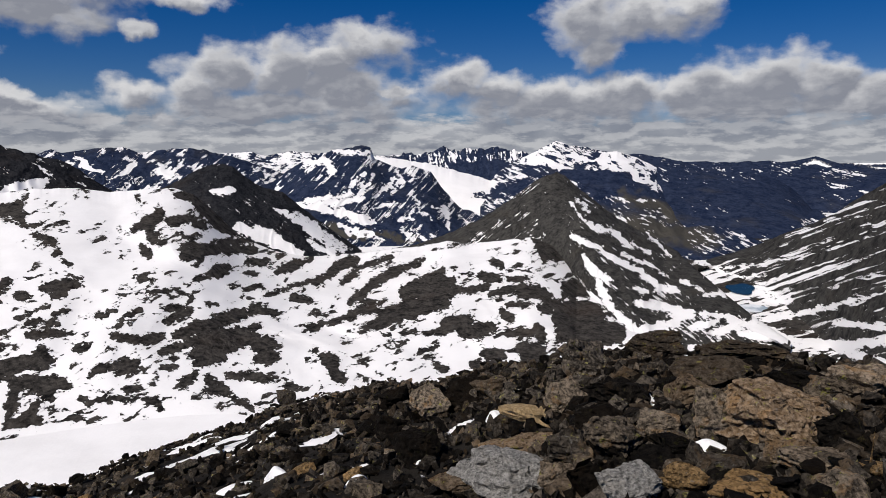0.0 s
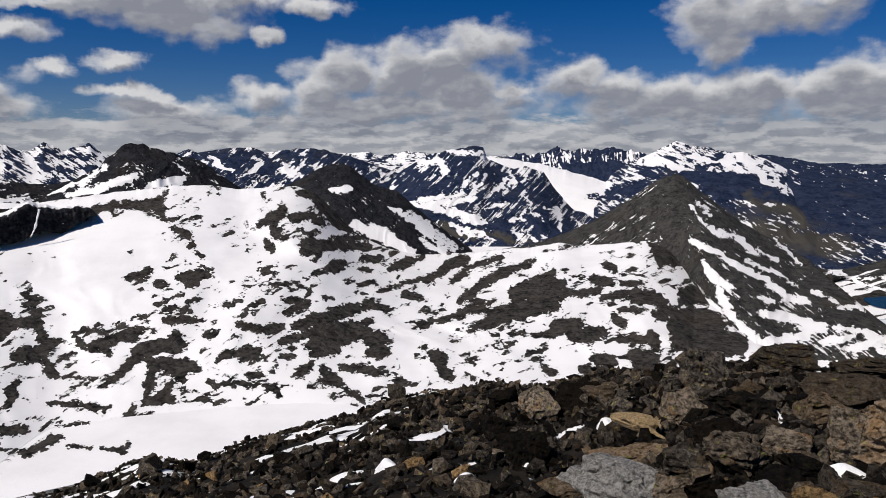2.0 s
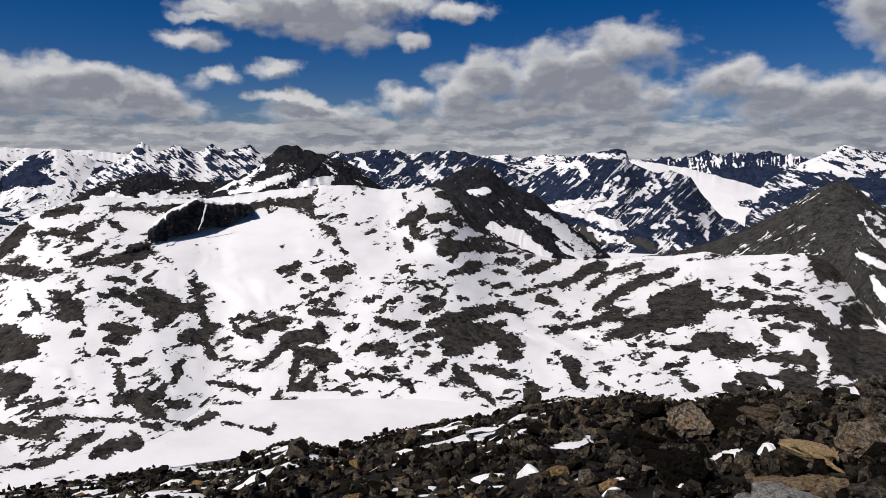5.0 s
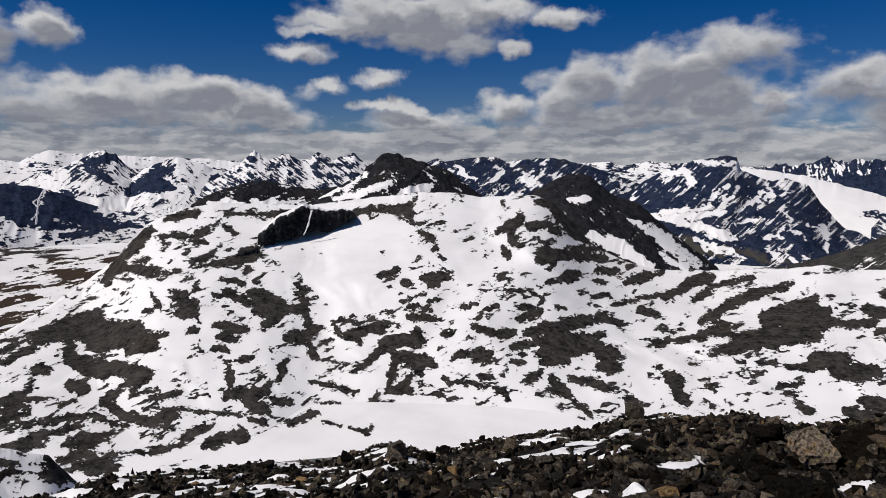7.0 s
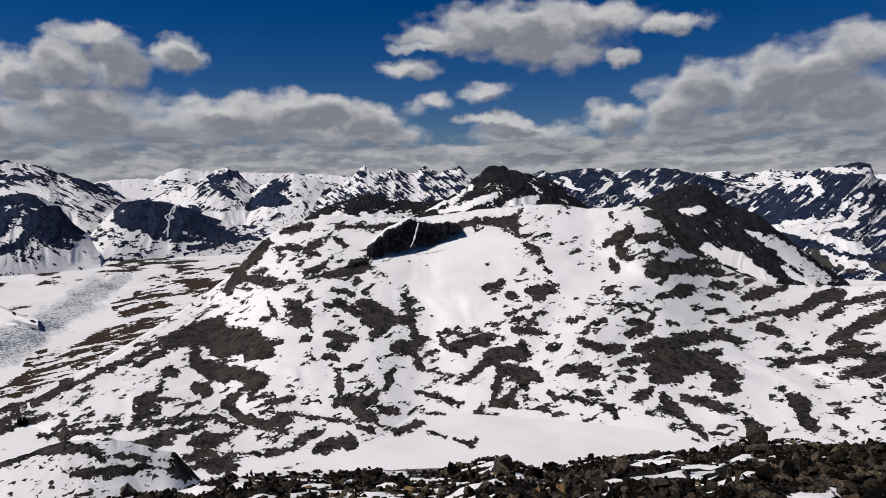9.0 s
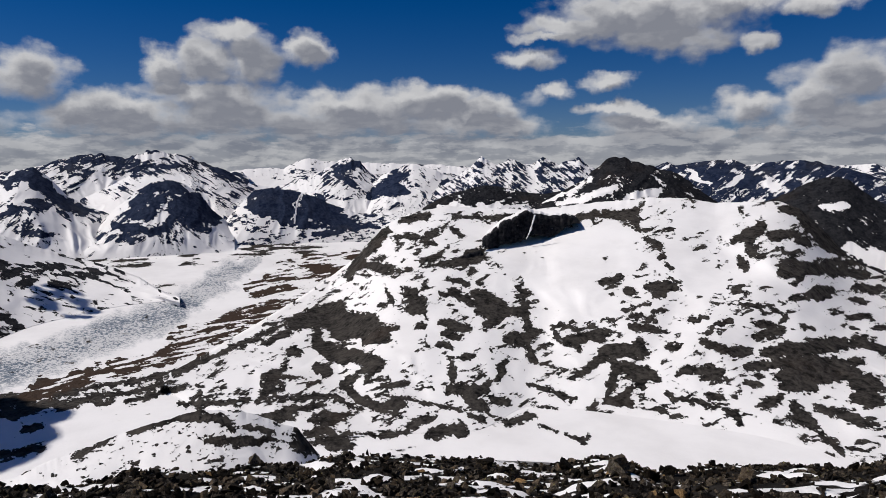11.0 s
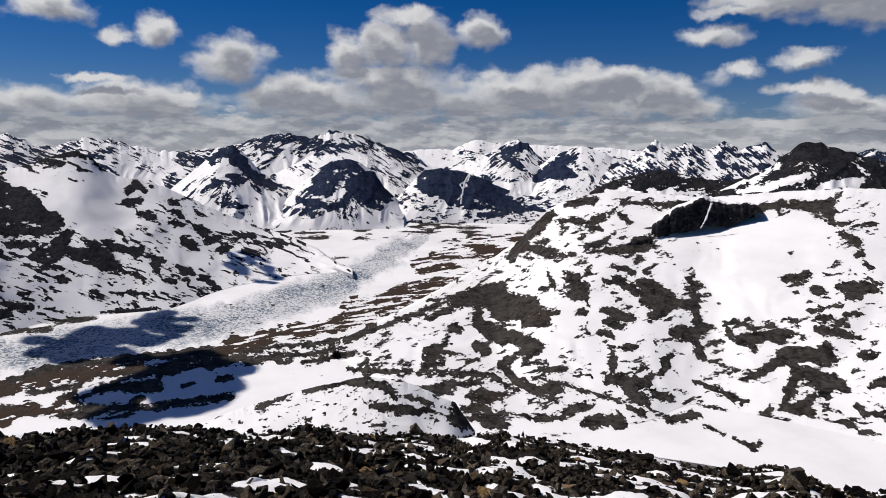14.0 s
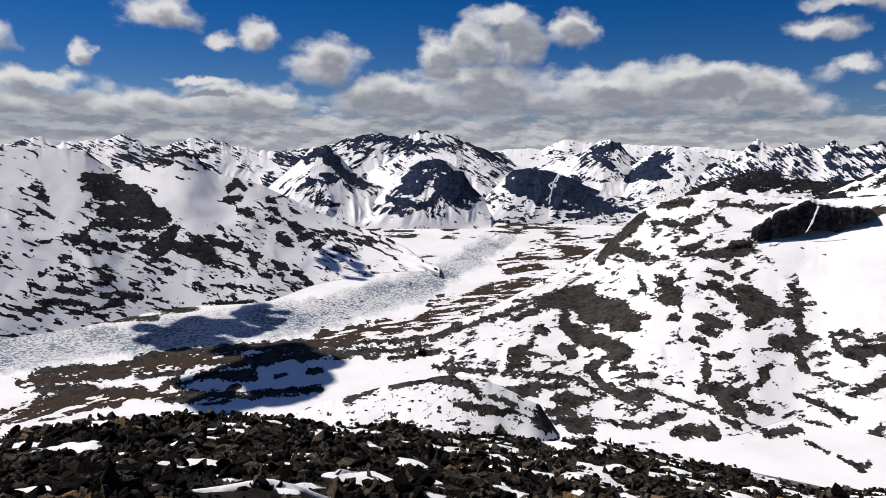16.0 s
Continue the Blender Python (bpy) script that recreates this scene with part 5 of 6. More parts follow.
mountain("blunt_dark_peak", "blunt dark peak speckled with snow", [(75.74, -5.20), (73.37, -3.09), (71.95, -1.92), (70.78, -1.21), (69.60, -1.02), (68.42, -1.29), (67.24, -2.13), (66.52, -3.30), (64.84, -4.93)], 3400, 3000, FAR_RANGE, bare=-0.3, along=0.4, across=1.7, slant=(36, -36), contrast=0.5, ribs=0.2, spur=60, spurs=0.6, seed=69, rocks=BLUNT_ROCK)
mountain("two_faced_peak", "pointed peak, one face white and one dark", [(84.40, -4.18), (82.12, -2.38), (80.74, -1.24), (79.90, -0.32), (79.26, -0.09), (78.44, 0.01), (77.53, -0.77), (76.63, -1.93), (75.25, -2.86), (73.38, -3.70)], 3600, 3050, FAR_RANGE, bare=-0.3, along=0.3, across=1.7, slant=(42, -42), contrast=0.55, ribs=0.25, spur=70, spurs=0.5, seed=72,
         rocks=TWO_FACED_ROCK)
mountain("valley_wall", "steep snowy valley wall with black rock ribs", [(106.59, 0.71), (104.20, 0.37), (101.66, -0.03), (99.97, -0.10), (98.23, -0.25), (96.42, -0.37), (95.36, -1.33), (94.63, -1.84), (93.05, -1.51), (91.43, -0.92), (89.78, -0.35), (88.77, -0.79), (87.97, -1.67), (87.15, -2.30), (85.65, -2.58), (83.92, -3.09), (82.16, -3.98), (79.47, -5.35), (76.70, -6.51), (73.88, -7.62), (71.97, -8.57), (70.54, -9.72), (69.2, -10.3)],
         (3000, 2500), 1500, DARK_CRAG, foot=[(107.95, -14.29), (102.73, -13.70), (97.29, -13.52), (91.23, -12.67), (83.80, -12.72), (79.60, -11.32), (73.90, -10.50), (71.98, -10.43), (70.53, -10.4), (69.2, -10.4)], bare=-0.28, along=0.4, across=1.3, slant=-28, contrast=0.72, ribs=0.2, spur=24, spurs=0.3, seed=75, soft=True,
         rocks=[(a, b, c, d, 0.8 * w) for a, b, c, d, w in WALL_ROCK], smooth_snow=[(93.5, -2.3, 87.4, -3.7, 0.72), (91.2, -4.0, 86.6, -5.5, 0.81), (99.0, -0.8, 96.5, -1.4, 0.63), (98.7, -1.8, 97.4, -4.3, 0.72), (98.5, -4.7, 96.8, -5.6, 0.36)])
mountain("skyline_range", "snowy skyline range, its rock tinted with haze blue", [(106.61, 0.53), (103.59, 0.11), (101.68, -0.26), (99.57, 0.62), (99.06, 0.51), (98.21, 0.03), (96.37, 0.33), (95.26, 0.26), (93.89, 0.81), (92.95, 0.36), (91.80, -0.23), (89.33, 0.43), (87.24, 0.45), (85.98, -0.03), (83.83, -0.47), (80.26, -0.37)], 4350, 3700, FAR_RANGE,
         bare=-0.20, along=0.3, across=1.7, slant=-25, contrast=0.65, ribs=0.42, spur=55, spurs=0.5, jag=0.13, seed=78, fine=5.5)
mountain("snow_knoll", "rounded snow knoll with a dark rocky end", [(84.14, -22.28), (79.84, -21.10), (75.95, -20.26), (72.01, -19.58), (68.06, -18.99), (65.09, -19.35), (63.11, -20.11), (61.38, -20.89), (60.40, -21.16), (58.62, -23.44)], 430, 300, NEAR_RANGE, low_z=-200, soft=True,
         bare=-0.36, along=0.8, across=1.6, slant=8, contrast=0.7, ribs=0.0, spur=6, seed=81, back=True, rocks=KNOLL_ROCK, category="knoll")


def tarn(name, label, row, lift, mat):
    az, el, w, h = row
    ring = []
    for k in range(40):
        a = k * math.tau / 40
        wob = 1 + 0.12 * math.sin(3 * a + az) + 0.07 * math.sin(5 * a)
        e = el + h * wob * math.sin(a)
        r = float(np.interp(e, E_TABLE, R_TABLE))
        b = radians(az + w * wob * math.cos(a))
        ring.append((-math.sin(b) * r, math.cos(b) * r, float(floor_height(r)) + lift))
    bm = bmesh.new()
    vs = [bm.verts.new(p) for p in ring]
    bm.faces.new(vs)
    me = bpy.data.meshes.new(name)
    bm.to_mesh(me)
    bm.free()
    me.materials.append(mat)
    return tagged(new(name, me), label, "lake", kind="structure")


WATER, wt, wb = material("cold_lake_water")
wb.inputs["Base Color"].default_value, wb.inputs["Roughness"].default_value = (0.012, 0.035, 0.06, 1), 0.12
for row in [(-24.0, -10.8, 1.0, 0.4)]:
    tarn("tarn", "small dark blue mountain lake", row, 3.0, WATER)

LAKE_CRUST, lt, lb = material("grey_lake_ice")
lp = lt.nodes.new("ShaderNodeNewGeometry").outputs["Position"]
link(lt, mixc(lt, ramp(lt, noisen(lt, lp, 0.02, 5.0, 0.6), 0.4, 0.6), (0.30, 0.36, 0.42), (0.72, 0.73, 0.75)), lb.inputs["Base Color"])
lb.inputs["Roughness"].default_value = 0.5
for row in [(-24.9, -12.2, 1.0, 0.3)]:
    tarn("tarn", "small lake half covered with grey ice", row, 2.5, LAKE_CRUST)

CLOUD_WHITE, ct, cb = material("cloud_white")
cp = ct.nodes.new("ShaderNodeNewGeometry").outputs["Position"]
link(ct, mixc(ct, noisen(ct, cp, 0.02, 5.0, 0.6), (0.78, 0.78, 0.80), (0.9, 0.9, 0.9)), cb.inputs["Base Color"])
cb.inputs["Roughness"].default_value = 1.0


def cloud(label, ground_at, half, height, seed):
    """Low fair-weather cloud added out of view, up the sun's ray, to shade ground_at."""
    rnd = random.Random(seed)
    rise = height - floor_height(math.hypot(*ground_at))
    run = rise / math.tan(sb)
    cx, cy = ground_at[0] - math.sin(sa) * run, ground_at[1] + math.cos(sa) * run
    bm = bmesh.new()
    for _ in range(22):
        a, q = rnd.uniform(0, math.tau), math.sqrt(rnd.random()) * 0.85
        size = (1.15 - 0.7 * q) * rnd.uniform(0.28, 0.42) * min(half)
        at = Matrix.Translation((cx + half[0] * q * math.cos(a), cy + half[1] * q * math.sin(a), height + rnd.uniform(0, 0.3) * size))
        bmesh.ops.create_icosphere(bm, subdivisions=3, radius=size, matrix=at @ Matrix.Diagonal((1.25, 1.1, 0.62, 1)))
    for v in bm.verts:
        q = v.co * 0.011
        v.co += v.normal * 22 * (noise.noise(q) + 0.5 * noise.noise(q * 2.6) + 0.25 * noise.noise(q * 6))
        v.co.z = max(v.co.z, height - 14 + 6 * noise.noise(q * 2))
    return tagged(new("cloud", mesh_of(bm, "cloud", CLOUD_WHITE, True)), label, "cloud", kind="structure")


# unseen clouds added up-sun, only for the shadow patches on the valley floor
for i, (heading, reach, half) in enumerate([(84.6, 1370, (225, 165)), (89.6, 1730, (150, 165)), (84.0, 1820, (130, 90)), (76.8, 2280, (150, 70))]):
    cloud("small white cloud added out of view to shade the valley floor", (-math.sin(radians(heading)) * reach, math.cos(radians(heading)) * reach), half, 720, 400 + i)

# a ring of far land closes the place behind the camera
ring_az = np.arange(-180, 180, 1.5)
ring_top = -0.9 + 0.35 * fbm(ring_az * 0.25, ring_az * 0, 4, 88)
ring_v = np.linspace(0, 1, 14)[:, None]
ring_A = np.broadcast_to(ring_az, (14, len(ring_az)))
ring_E = -3.7 + (ring_top + 3.7) * ring_v
ring_co = place_on_rays(ring_A, ring_E, 4780 + 150 * ring_v + 0 * ring_A)
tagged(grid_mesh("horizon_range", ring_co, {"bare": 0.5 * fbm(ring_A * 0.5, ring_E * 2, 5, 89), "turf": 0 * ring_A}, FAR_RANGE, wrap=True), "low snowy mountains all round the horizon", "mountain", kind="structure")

# ---------------------------------------------------------------- summit
def rock_material(name, dark, light, warm, lichen=0.0, scale=3.0, flecks=0.4, tones=(0.8, 1.25), pits=0.6):
    m, t, b = material(name)
    info = t.nodes.new("ShaderNodeObjectInfo").outputs["Random"]
    pos = t.nodes.new("ShaderNodeNewGeometry")
    isl = pos.outputs["Random Per Island"]
    p = pos.outputs["Position"]
    fine = noisen(t, p, scale * 4, 12.0, 0.7)
    mid = noisen(t, p, scale * 0.9, 6.0, 0.6, 0.4)
    col = mixc(t, ramp(t, fine, 0.33, 0.68), dark, light)
    own = mathn(t, "FRACT", mathn(t, "ADD", info, mathn(t, "MULTIPLY", isl, 7.3)))
    col = mixc(t, ramp(t, own, 0.5, 1.0, 0, 0.4), col, warm)
    col = mixc(t, ramp(t, mid, 0.55, 0.62, 0, 0.5), col, warm)
    # yellow-green map lichen, pale and black crusts with hard rims
    crust = noisen(t, p, scale * 2.3, 7.0, 0.7)
    col = mixc(t, mathn(t, "MULTIPLY", ramp(t, crust, 0.60, 0.64), lichen), col, (0.26, 0.24, 0.06))
    pale = noisen(t, p, scale * 4.1, 6.0, 0.7)
    col = mixc(t, ramp(t, pale, 0.6, 0.65, 0, flecks), col, (0.30, 0.29, 0.27))
    spots = noisen(t, p, scale * 7.0, 4.0, 0.6)
    col = mixc(t, ramp(t, spots, 0.55, 0.62, 0, pits), col, (0.010, 0.009, 0.008))
    # each stone has its own tone
    tone = ramp(t, mathn(t, "FRACT", mathn(t, "MULTIPLY", own, 13.7)), 0.35, 1.0, tones[0], tones[1], False)
    shade = t.nodes.new("ShaderNodeVectorMath")
    shade.operation = "SCALE"
    link(t, col, shade.inputs[0])
    link(t, tone, shade.inputs["Scale"])
    link(t, shade.outputs[0], b.inputs["Base Color"])
    b.inputs["Roughness"].default_value = 0.9
    b.inputs["Specular IOR Level"].default_value = 0.06
    bump(t, b, mathn(t, "ADD", mathn(t, "ADD", fine, mathn(t, "MULTIPLY", spots, 0.4)), mathn(t, "MULTIPLY", mid, 1.5)), 1.0, 0.045)
    return m


RUBBLE = rock_material("dark_summit_rubble", (0.006, 0.0052, 0.0046), (0.080, 0.066, 0.052), (0.080, 0.052, 0.028), 0.35, scale=5.5, flecks=0.22, tones=(0.15, 2.4))
SLAB = rock_material("brown_grey_boulder", (0.028, 0.023, 0.018), (0.31, 0.245, 0.18), (0.26, 0.15, 0.065), 0.9, scale=5.5, flecks=0.35, tones=(0.6, 1.4))
TAN = rock_material("tan_granite", (0.22, 0.15, 0.075), (0.62, 0.45, 0.25), (0.52, 0.36, 0.18), 0.0, scale=9.0, tones=(1.0, 1.0), pits=0.3)
GREY = rock_material("pale_grey_slab", (0.13, 0.125, 0.115), (0.52, 0.49, 0.45), (0.36, 0.33, 0.29), 0.0, scale=9.0, flecks=0.5, tones=(0.9, 1.1), pits=0.4)
OCHRE = rock_material("ochre_stone", (0.07, 0.045, 0.022), (0.44, 0.28, 0.13), (0.3, 0.17, 0.065), 0.2, scale=7.0, tones=(0.8, 1.2))

# the edge of the summit as it falls away: heading and height
EDGE = sorted([(105.26, -19.54), (103.24, -19.72), (99.66, -20.04), (95.78, -19.98), (91.68, -20.70), (87.31, -21.10), (77.94, -22.37), (73.01, -22.68), (68.02, -23.46), (63.03, -23.77), (60.07, -23.88)] + [(58.29, -23.49), (47.41, -24.04), (40.05, -24.35), (30.75, -24.27)] + [(34.74, -23.43), (32.63, -23.80), (28.82, -23.76), (25.95, -23.07), (22.11, -22.58), (17.15, -21.64), (14.79, -20.44), (10.99, -20.06), (5.16, -19.44), (-0.76, -19.16), (-4.20, -18.57), (-9.53, -17.48), (-15.14, -16.78), (-20.50, -16.68), (-27.89, -16.43), (-34.05, -16.45), (-37.13, -16.63)])
EDGE_RANGE = [(-180, 7.0), (-36, 7.0), (-15, 9.0), (-8, 12.0), (0, 18.0), (12, 25.0), (35, 26.0), (60, 24.0), (80, 20.0), (100, 17.0), (130, 10.0), (180, 7.0)]


def edge(az):
    ea, ee = np.array(EDGE).T
    ra, rr = np.array(EDGE_RANGE).T
    el = np.interp(az, np.r_[-180, -60, ea, 140, 180], np.r_[-16, -18, ee, -17, -16])
    r = np.interp(az, ra, rr)
    return r, EYE + r * np.tan(np.radians(el))


def summit_height(az, r):
    rc, zc = edge(az)
    f = (r - 0.8) / (rc - 0.8)
    z = np.clip(f, 0, 1) * zc + np.clip(f - 1, 0, None) * (rc - 0.8) * -0.95
    x, y = -np.sin(np.radians(az)) * r, np.cos(np.radians(az)) * r
    lump = np.clip(r / 6, 0.1, 1) * (1 - np.clip((f - 1) * 2, 0, 0.7))
    return z + 0.16 * lump * fbm(x * 0.5, y * 0.5, 5, 120)


def summit_snow(az, r):
    x, y = -np.sin(np.radians(az)) * r, np.cos(np.radians(az)) * r
    s = fbm(x * 1.15 + 3, y * 1.15, 5, 131)
    west = np.interp(az, [-20, 0, 15, 40, 70, 110], [-1.1, -0.8, -0.42, -0.28, -0.20, -0.24])
    f = s + west
    return f


SUMMIT_SNOW = [(23.5, -24.2, 16.3, -22.7, 0.32), (29.3, -24.4, 27.3, -24.3, 0.27), (15.5, -26.2, 14.1, -26.1, 0.27), (8.3, -27.2, 6.8, -27.1, 0.32), (-16.0, -20.0, -18.0, -20.5, 0.23), (-20.6, -23.5, -23.9, -23.1, 0.27), (2.0, -25.7, 1.5, -25.8, 0.23), (-4.0, -22.2, -4.7, -22.3, 0.18), (19.5, -23.6, 16.8, -23.3, 0.27)] + [(90.6, -25.1, 80.0, -26.9, 0.32), (96.2, -25.9, 92.9, -26.1, 0.36), (80.0, -25.6, 78.0, -25.5, 0.32), (72.0, -23.0, 68.5, -23.2, 0.18), (65.0, -26.6, 62.4, -28.0, 0.36), (92.2, -22.2, 90.5, -22.2, 0.23), (49.6, -25.1, 46.1, -24.5, 0.14)]


def summit():
    az = np.concatenate([np.arange(-180, -42, 3.0), np.arange(-42, 112, 0.22), np.arange(112, 180, 3.0)])
    k = np.linspace(0, 1, 260)[:, None]
    rc, _ = edge(az)
    R = 0.002 + (rc * 1.9 + 8) * k**1.5
    A = np.broadcast_to(az, R.shape)
    Z = summit_height(A, R)
    s = summit_snow(A, R)
    Z = Z + np.clip(s * 1.2 + 0.4, 0, 1) * 0.05
    a = np.radians(A)
    co = np.stack([-np.sin(a) * R, np.cos(a) * R, Z], -1)
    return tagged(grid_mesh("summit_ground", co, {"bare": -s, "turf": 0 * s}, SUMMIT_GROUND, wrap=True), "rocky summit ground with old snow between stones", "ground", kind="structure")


# gravel coloured near black: the shade in gaps between stones is in its colour
SUMMIT_GROUND = alpine("shade_dark_gravel_and_snow", (0.005, 0.0045, 0.004), (0.022, 0.019, 0.016), (0.024, 0.02, 0.012), grain=2.2, edge=0.12, relief=0.05)
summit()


def hull_rock(seed, shape=(1, 0.8, 0.6), points=16, rough=0.0, cuts=0, soft=0.0):
    """An angular stone: the hull of random points, with worn edges where asked."""
    rnd = random.Random(seed)
    bm = bmesh.new()
    for _ in range(points):
        p = Vector([rnd.gauss(0, 1) for _ in range(3)]).normalized()
        m = max(abs(c) for c in p)
        p = p * (0.55 + 0.45 / m) * rnd.uniform(0.82, 1.0) * 0.5
        bm.verts.new((p.x * shape[0], p.y * shape[1], p.z * shape[2]))
    geom = bmesh.ops.convex_hull(bm, input=bm.verts)
    bmesh.ops.delete(bm, geom=[g for g in geom["geom_interior"] if isinstance(g, bmesh.types.BMVert)], context="VERTS")
    bmesh.ops.dissolve_limit(bm, angle_limit=radians(9), verts=bm.verts, edges=bm.edges)
    if soft:
        bmesh.ops.bevel(bm, geom=list(bm.edges), offset=soft, segments=2, affect="EDGES", profile=0.6)
    bmesh.ops.triangulate(bm, faces=bm.faces)
    for _ in range(cuts):
        bmesh.ops.subdivide_edges(bm, edges=bm.edges, cuts=1, use_grid_fill=True)
    if rough:
        for v in bm.verts:
            q = v.co * 3.1 + Vector((seed * 1.7, 0, 0))
            beds = noise.noise(Vector((q.x * 0.5, q.y * 0.5, q.z * 3.5)))
            crack = max(0.0, 0.1 - abs(noise.noise(q * 1.3 + Vector((7, 3, 1))))) * 10
            lump = 0.7 * noise.noise(q) + 0.8 * beds + 0.6 * noise.noise(q * 2.7) + 0.4 * noise.noise(q * 6) + 0.3 * noise.noise(q * 13)
            v.co += v.normal * rough * (lump - 0.9 * crack)
    bm.normal_update()
    return bm


def summit_point(az, el):
    """Where the ray at that heading and height meets the summit."""
    r = np.linspace(1.0, 30, 1500)
    z = summit_height(np.full(r.shape, az), r)
    below = np.nonzero(z - EYE >= r * math.tan(radians(el)))[0]
    i = below[0] if len(below) else int(np.argmax((z - EYE) / r))
    return r[i], z[i]


def boulder(label, row, mat, depth=0.8, seed=1, group="", points=15, spin=0, round_off=0.04, lift=0.0, cuts=3):
    az, el, w, h = row
    r, z = summit_point(az, el - h * 0.8)
    d = r / math.cos(radians(el))
    width, height = 2 * d * math.tan(radians(w)), 2 * d * math.tan(radians(h))
    bm = hull_rock(seed, (1, depth, 1), points, 0.016 if round_off > 0.05 else 0.05, cuts, round_off)
    lo, hi = [min(v.co[i] for v in bm.verts) for i in range(3)], [max(v.co[i] for v in bm.verts) for i in range(3)]
    for v in bm.verts:
        v.co = Vector([(v.co[i] - lo[i]) / (hi[i] - lo[i]) - 0.5 for i in range(3)])
        v.co.x, v.co.y, v.co.z = v.co.x * width, v.co.y * width * depth, (v.co.z + 0.5) * height * 1.15
    ob = new("boulder", mesh_of(bm, "boulder", mat))
    a = radians(az)
    ob.matrix_world = Matrix.Translation((-math.sin(a) * r, math.cos(a) * r, z + height * (lift - 0.1))) @ Matrix.Rotation(a + radians(spin), 4, "Z")
    return tagged(ob, label, "boulder", group)


BIG = [(-7.3, -22.8, 2.4, 0.9), (-6.6, -24.6, 3.3, 0.9), (-5.8, -26.9, 5.0, 1.6), (-16.1, -26.9, 2.6, 1.4), (-20.3, -25.6, 2.0, 1.1), (-26.4, -20.1, 4.2, 2.2), (-24.5, -16.1, 3.7, 1.2), (-12.2, -17.3, 2.3, 1.7), (-17.8, -15.8, 2.4, 1.1), (-33.7, -21.8, 1.4, 1.6), (-29.9, -23.0, 2.5, 0.8), (-14.7, -23.2, 2.4, 1.5), (-22.5, -20.9, 1.5, 2.1), (-25.7, -25.6, 2.9, 0.8), (-18.3, -22.1, 1.8, 1.1), (-31.0, -17.8, 2.5, 1.2), (-11.1, -24.1, 1.9, 1.3)]
KINDS = [("rounded tan granite boulder lying on dark slabs", TAN, 0.6), ("dark flat slab under the tan boulder", SLAB, 0.7), ("pale grey weathered slab among dark stones", GREY, 0.8), ("smooth blue-grey slab among stones", GREY, 0.8), ("ochre stone wedged between slabs", OCHRE, 0.7),
         ("large brown-grey boulder with yellow lichen", SLAB, 0.8), ("long low dark boulder on the summit edge", RUBBLE, 0.5), ("blocky dark rust-stained boulder", RUBBLE, 0.7), ("dark angular boulder on the edge", RUBBLE, 0.6),
         ("rounded brown boulder beside flat slabs", OCHRE, 0.8), ("flat brown slab on the rubble", SLAB, 0.8), ("brown-grey block in the rubble", SLAB, 0.7), ("upright slab streaked with yellow lichen", SLAB, 0.5), ("low ochre slab among stones", OCHRE, 0.8), ("mottled grey block in the rubble", SLAB, 0.7), ("brown slab beside the large boulder", SLAB, 0.6), ("dark wedge of rock between boulders", RUBBLE, 0.7)]
for i, (row, (label, mat, depth)) in enumerate(zip(BIG, KINDS)):
    boulder(label, row, mat, depth, 200 + i, round_off=0.1 if i in (0, 9) else 0.02, points=26 if i in (0, 9) else 13, lift=0.45 if i == 0 else 0.0, cuts=4)

def snow_patch(row, seed):
    """A thin lens of old snow lying on the summit ground."""
    a, b, c, d, w = row
    ends = []
    for az, el in ((a, b), (c, d)):
        r, z = summit_point(az, el)
        ends.append(Vector((-math.sin(radians(az)) * r, math.cos(radians(az)) * r)))
    mid, axis = (ends[0] + ends[1]) / 2, ends[1] - ends[0]
    r = mid.length
    half = axis.length / 2 + radians(w) * r * 1.2
    deep = max(0.10, radians(w) * r * 2.2)
    axis = axis.normalized() if axis.length > 1e-3 else Vector((1, 0))
    side = Vector((-axis.y, axis.x))
    bm = bmesh.new()
    rings = []
    for i in range(7):
        ring = []
        for k in range(36):
            t = k * math.tau / 36
            wob = 1 + 0.55 * noise.noise(Vector((math.cos(t) * 1.6, math.sin(t) * 1.6, seed * 3.1)))
            wob += 0.4 * noise.noise(Vector((math.cos(t) * 4.5, math.sin(t) * 4.5, seed * 1.7)))
            f = i / 6
            p = mid + axis * (half * wob * f * math.cos(t)) + side * (deep * wob * f * math.sin(t))
            az, rr = np.array([math.degrees(math.atan2(-p.x, p.y))]), np.array([p.length])
            z = float(summit_height(az, rr)[0]) + (0.10 if r < 9 else 0.06) * (1 - f**2) ** 0.7 - 0.03 * f
            ring.append(bm.verts.new((p.x, p.y, z)))
        rings.append(ring)
    for i in range(6):
        for k in range(36):
            q = (k + 1) % 36
            bm.faces.new([rings[i][k], rings[i + 1][k], rings[i + 1][q], rings[i][q]])
    bmesh.ops.remove_doubles(bm, verts=bm.verts, dist=1e-4)
    bmesh.ops.recalc_face_normals(bm, faces=bm.faces)
    ob = new("snow_patch", mesh_of(bm, "snow_patch", OLD_SNOW, True))
    return tagged(ob, "small patch of old snow between dark stones", "snow patch", "snow patches on the summit")


OLD_SNOW, ot, ob_ = material("old_granular_snow")
op = ot.nodes.new("ShaderNodeNewGeometry").outputs["Position"]
on = noisen(ot, op, 9.0, 6.0, 0.65)
link(ot, mixc(ot, ramp(ot, on, 0.3, 0.75), (0.86, 0.85, 0.85), (0.70, 0.69, 0.69)), ob_.inputs["Base Color"])
ob_.inputs["Roughness"].default_value = 0.6
bump(ot, ob_, on, 0.6, 0.03)
for i, row in enumerate(SUMMIT_SNOW):
    snow_patch(row, i + 1)

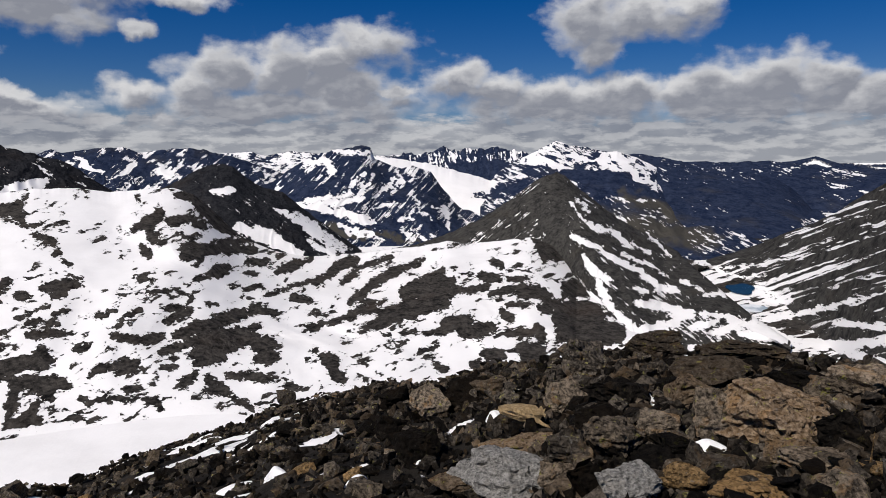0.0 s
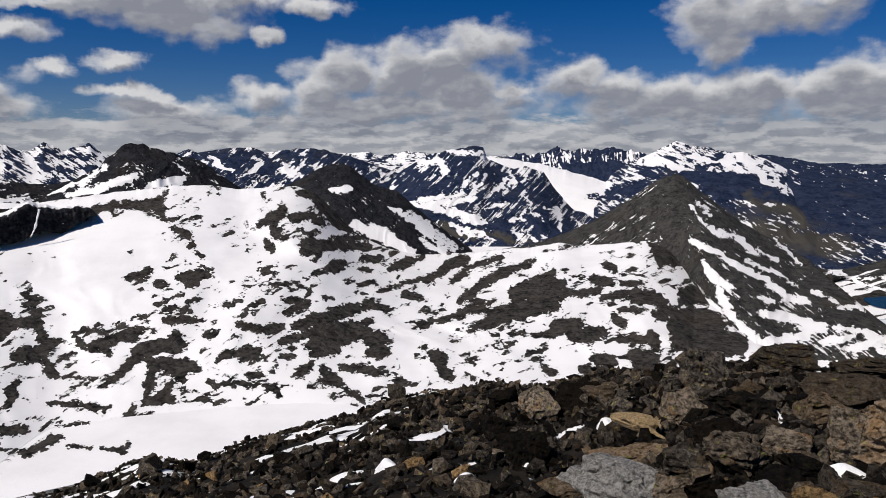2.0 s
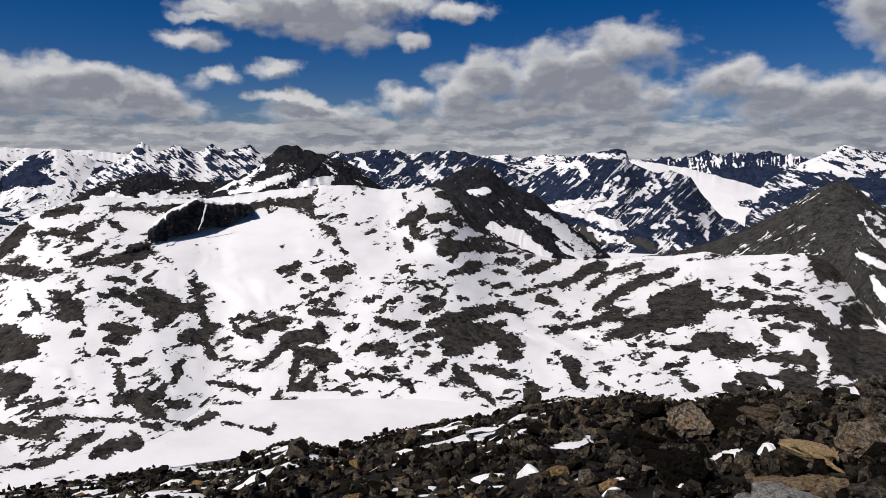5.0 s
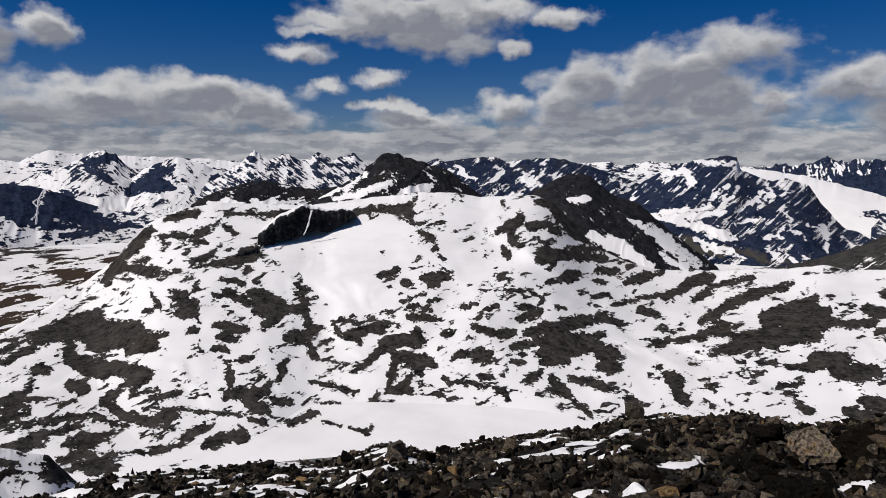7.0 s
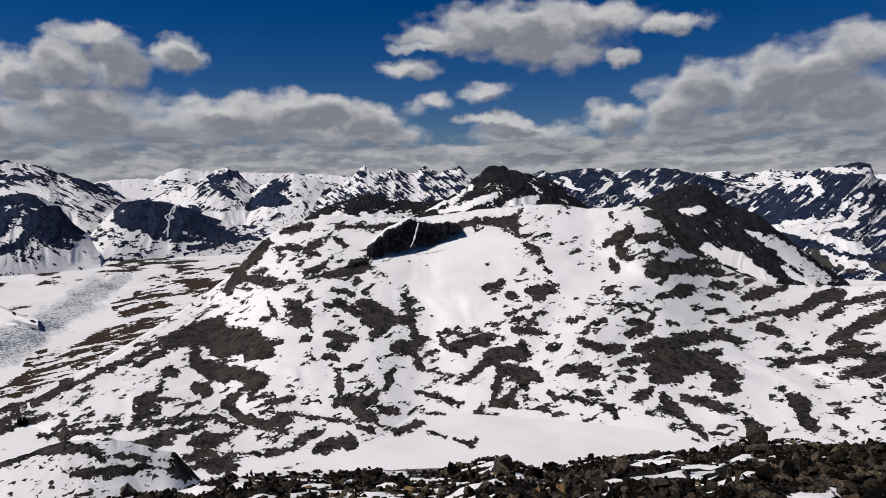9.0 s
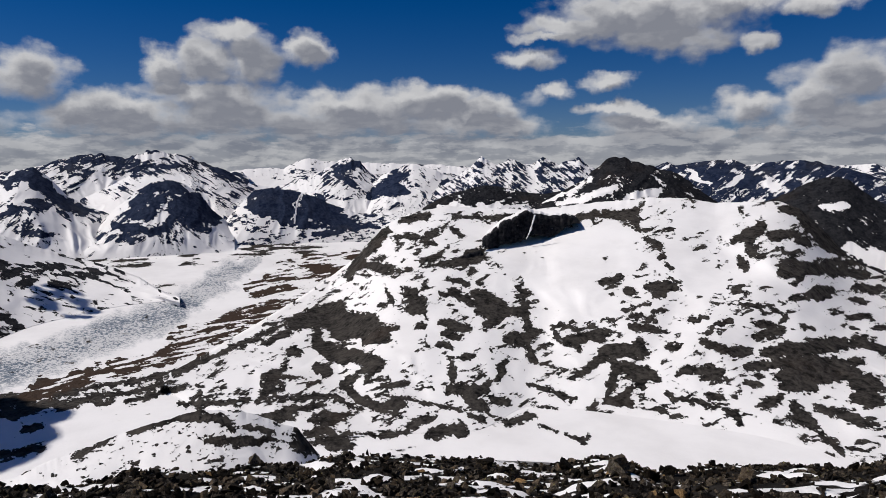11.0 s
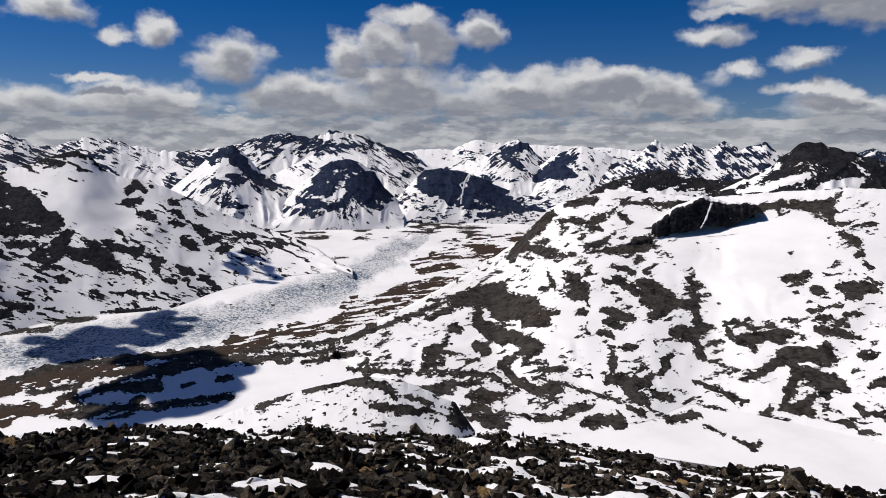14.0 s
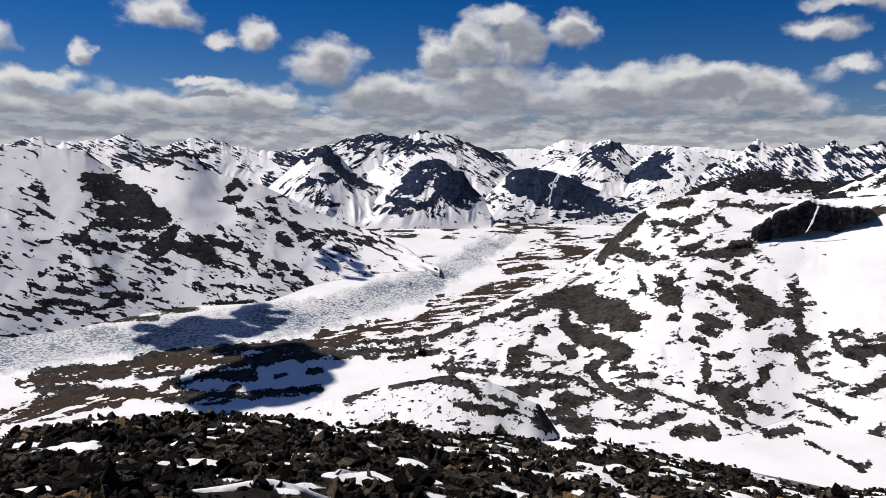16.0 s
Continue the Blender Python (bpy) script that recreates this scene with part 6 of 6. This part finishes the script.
MORE = [(-10.6, -20.4, 1.9, 1.3), (-14.8, -19.8, 2.8, 1.1), (-13.5, -21.9, 2.1, 1.0), (-20.6, -19.3, 2.2, 1.3), (-21.8, -17.4, 3.0, 1.0), (-28.0, -17.5, 2.3, 1.0), (-32.4, -17.1, 2.1, 1.4), (-31.9, -20.2, 1.8, 1.4), (-2.2, -20.4, 2.0, 1.1), (1.2, -21.3, 1.7, 1.4), (-3.7, -19.9, 1.5, 0.9), (4.2, -20.6, 1.5, 1.0), (-28.3, -22.3, 1.9, 1.0), (-33.3, -19.1, 1.4, 1.0), (-23.5, -24.4, 2.1, 0.9), (-31.9, -24.0, 2.2, 0.9), (-28.1, -24.7, 1.6, 0.8), (-12.7, -26.3, 1.7, 1.7), (-10.0, -26.5, 1.5, 1.3), (-18.2, -24.7, 1.8, 0.9), (-20.0, -23.3, 1.6, 0.8), (-0.8, -27.6, 2.0, 0.9), (2.2, -24.4, 2.0, 1.3), (4.7, -23.0, 1.5, 1.1)]
for i, row in enumerate(MORE):
    kind = (SLAB, RUBBLE, RUBBLE)[i % 3]
    boulder("rough brown lichen-spotted block in the rubble" if kind is SLAB else "black angular block in the rubble" if kind is RUBBLE else "rust-brown block in the rubble", row, kind, 0.75, 260 + i, "blocks of the summit", points=11, spin=(i * 37) % 50 - 25, round_off=0.015)

EDGE_STONES = [(13.5, -20.2, 0.8, 0.7), (34.0, -23.7, 0.9, 0.7), (31.5, -24.2, 0.6, 0.5), (24.3, -23.4, 0.7, 0.6), (29.7, -23.9, 0.5, 0.4), (37.9, -24.1, 0.7, 0.4)] + [(33.8, -24.1, 0.9, 0.6), (31.2, -24.3, 0.7, 0.4), (44.9, -24.2, 0.7, 0.3), (64.5, -22.7, 0.7, 0.4)]
for i, row in enumerate(EDGE_STONES):
    boulder("black upright stone on the summit edge", row, RUBBLE, 0.9, 330 + i, "stones on the summit edge", points=10, spin=i * 31, round_off=0.012, cuts=2)

# single stones: the larger ones of the rubble
rnd = random.Random(5)
STONES = [mesh_of(hull_rock(300 + i, (1, rnd.uniform(0.6, 0.95), rnd.uniform(0.3, 0.7)), 10, 0.035, 1, 0.012), "stone", (RUBBLE, RUBBLE, SLAB, RUBBLE, RUBBLE, OCHRE)[i % 6]) for i in range(18)]


def scatter(count, seed, lo, hi, spread=1.0, thin=0.45):
    """Places on the summit slope: heading, range and size."""
    g = np.random.RandomState(seed)
    n = count * 2
    az = g.uniform(-40, 108, n)
    rc, _ = edge(az)
    r = 2.6 + (rc * 1.04 - 2.6) * g.rand(n) ** spread
    size = lo * (hi / lo) ** (g.rand(n) ** 1.6)
    e = np.degrees(np.arctan2(summit_height(az, r) - EYE, r))
    keep = ((summit_snow(az, r) < 0.02) & (strokes(az, e, SUMMIT_SNOW, 0.2, 133) < 0.1)) | (g.rand(n) > 0.95)
    keep &= (az > 3) | (r > 9) | (g.rand(n) < thin)
    return np.stack([az, r, size], -1)[keep][:count]


for az, r, size in scatter(290, 11, 0.24, 0.6, 0.9, 0.12):
    size = size * (0.55 + 0.45 * min(1.0, r / 10))
    z = float(summit_height(np.array([az]), np.array([r]))[0])
    ob = new("stone", rnd.choice(STONES))
    a = radians(az)
    turn = Euler((rnd.uniform(-0.5, 0.5), rnd.uniform(-0.5, 0.5), rnd.uniform(0, 6.28))).to_matrix().to_4x4()
    ob.matrix_world = Matrix.Translation((-math.sin(a) * r, math.cos(a) * r, z + size * 0.12)) @ turn @ Matrix.Scale(size, 4)
    tagged(ob, "dark angular stone in the summit rubble", "rock", "stones of the summit rubble")


def rubble(name, count, seed, lo, hi, spread):
    """The countless smaller stones, as one mesh."""
    shapes = []
    for i in range(14):
        bm = hull_rock(500 + i + seed, (1, 0.55 + 0.03 * i, 0.3 + 0.035 * i), 9)
        shapes.append((np.array([v.co for v in bm.verts]), np.array([[v.index for v in f.verts] for f in bm.faces])))
        bm.free()
    g = np.random.RandomState(seed)
    pts = scatter(count, seed + 1, lo, hi, spread, 0.85)
    zs = summit_height(pts[:, 0], pts[:, 1])
    verts, faces, base = [], [], 0
    for (az, r, size), z in zip(pts, zs):
        v, f = shapes[g.randint(14)]
        turn = np.array(Euler(tuple(g.uniform(-1, 1, 2)) + (g.uniform(0, 6.28),)).to_matrix())
        a = radians(az)
        size = size * (0.5 + 0.5 * min(1.0, r / 9))
        verts.append(v @ turn.T * size * g.uniform(0.75, 1.3, 3) + (-math.sin(a) * r, math.cos(a) * r, z + size * g.uniform(-0.1, 0.32)))
        faces.append(f + base)
        base += len(v)
    me = bpy.data.meshes.new(name)
    me.from_pydata(np.concatenate(verts).tolist(), [], np.concatenate(faces).tolist())
    me.materials.append(RUBBLE)
    return tagged(new(name, me), "dark frost-shattered rubble covering the summit slope", "rubble", kind="stuff")


rubble("rubble", 44000, 21, 0.05, 0.34, 0.72)
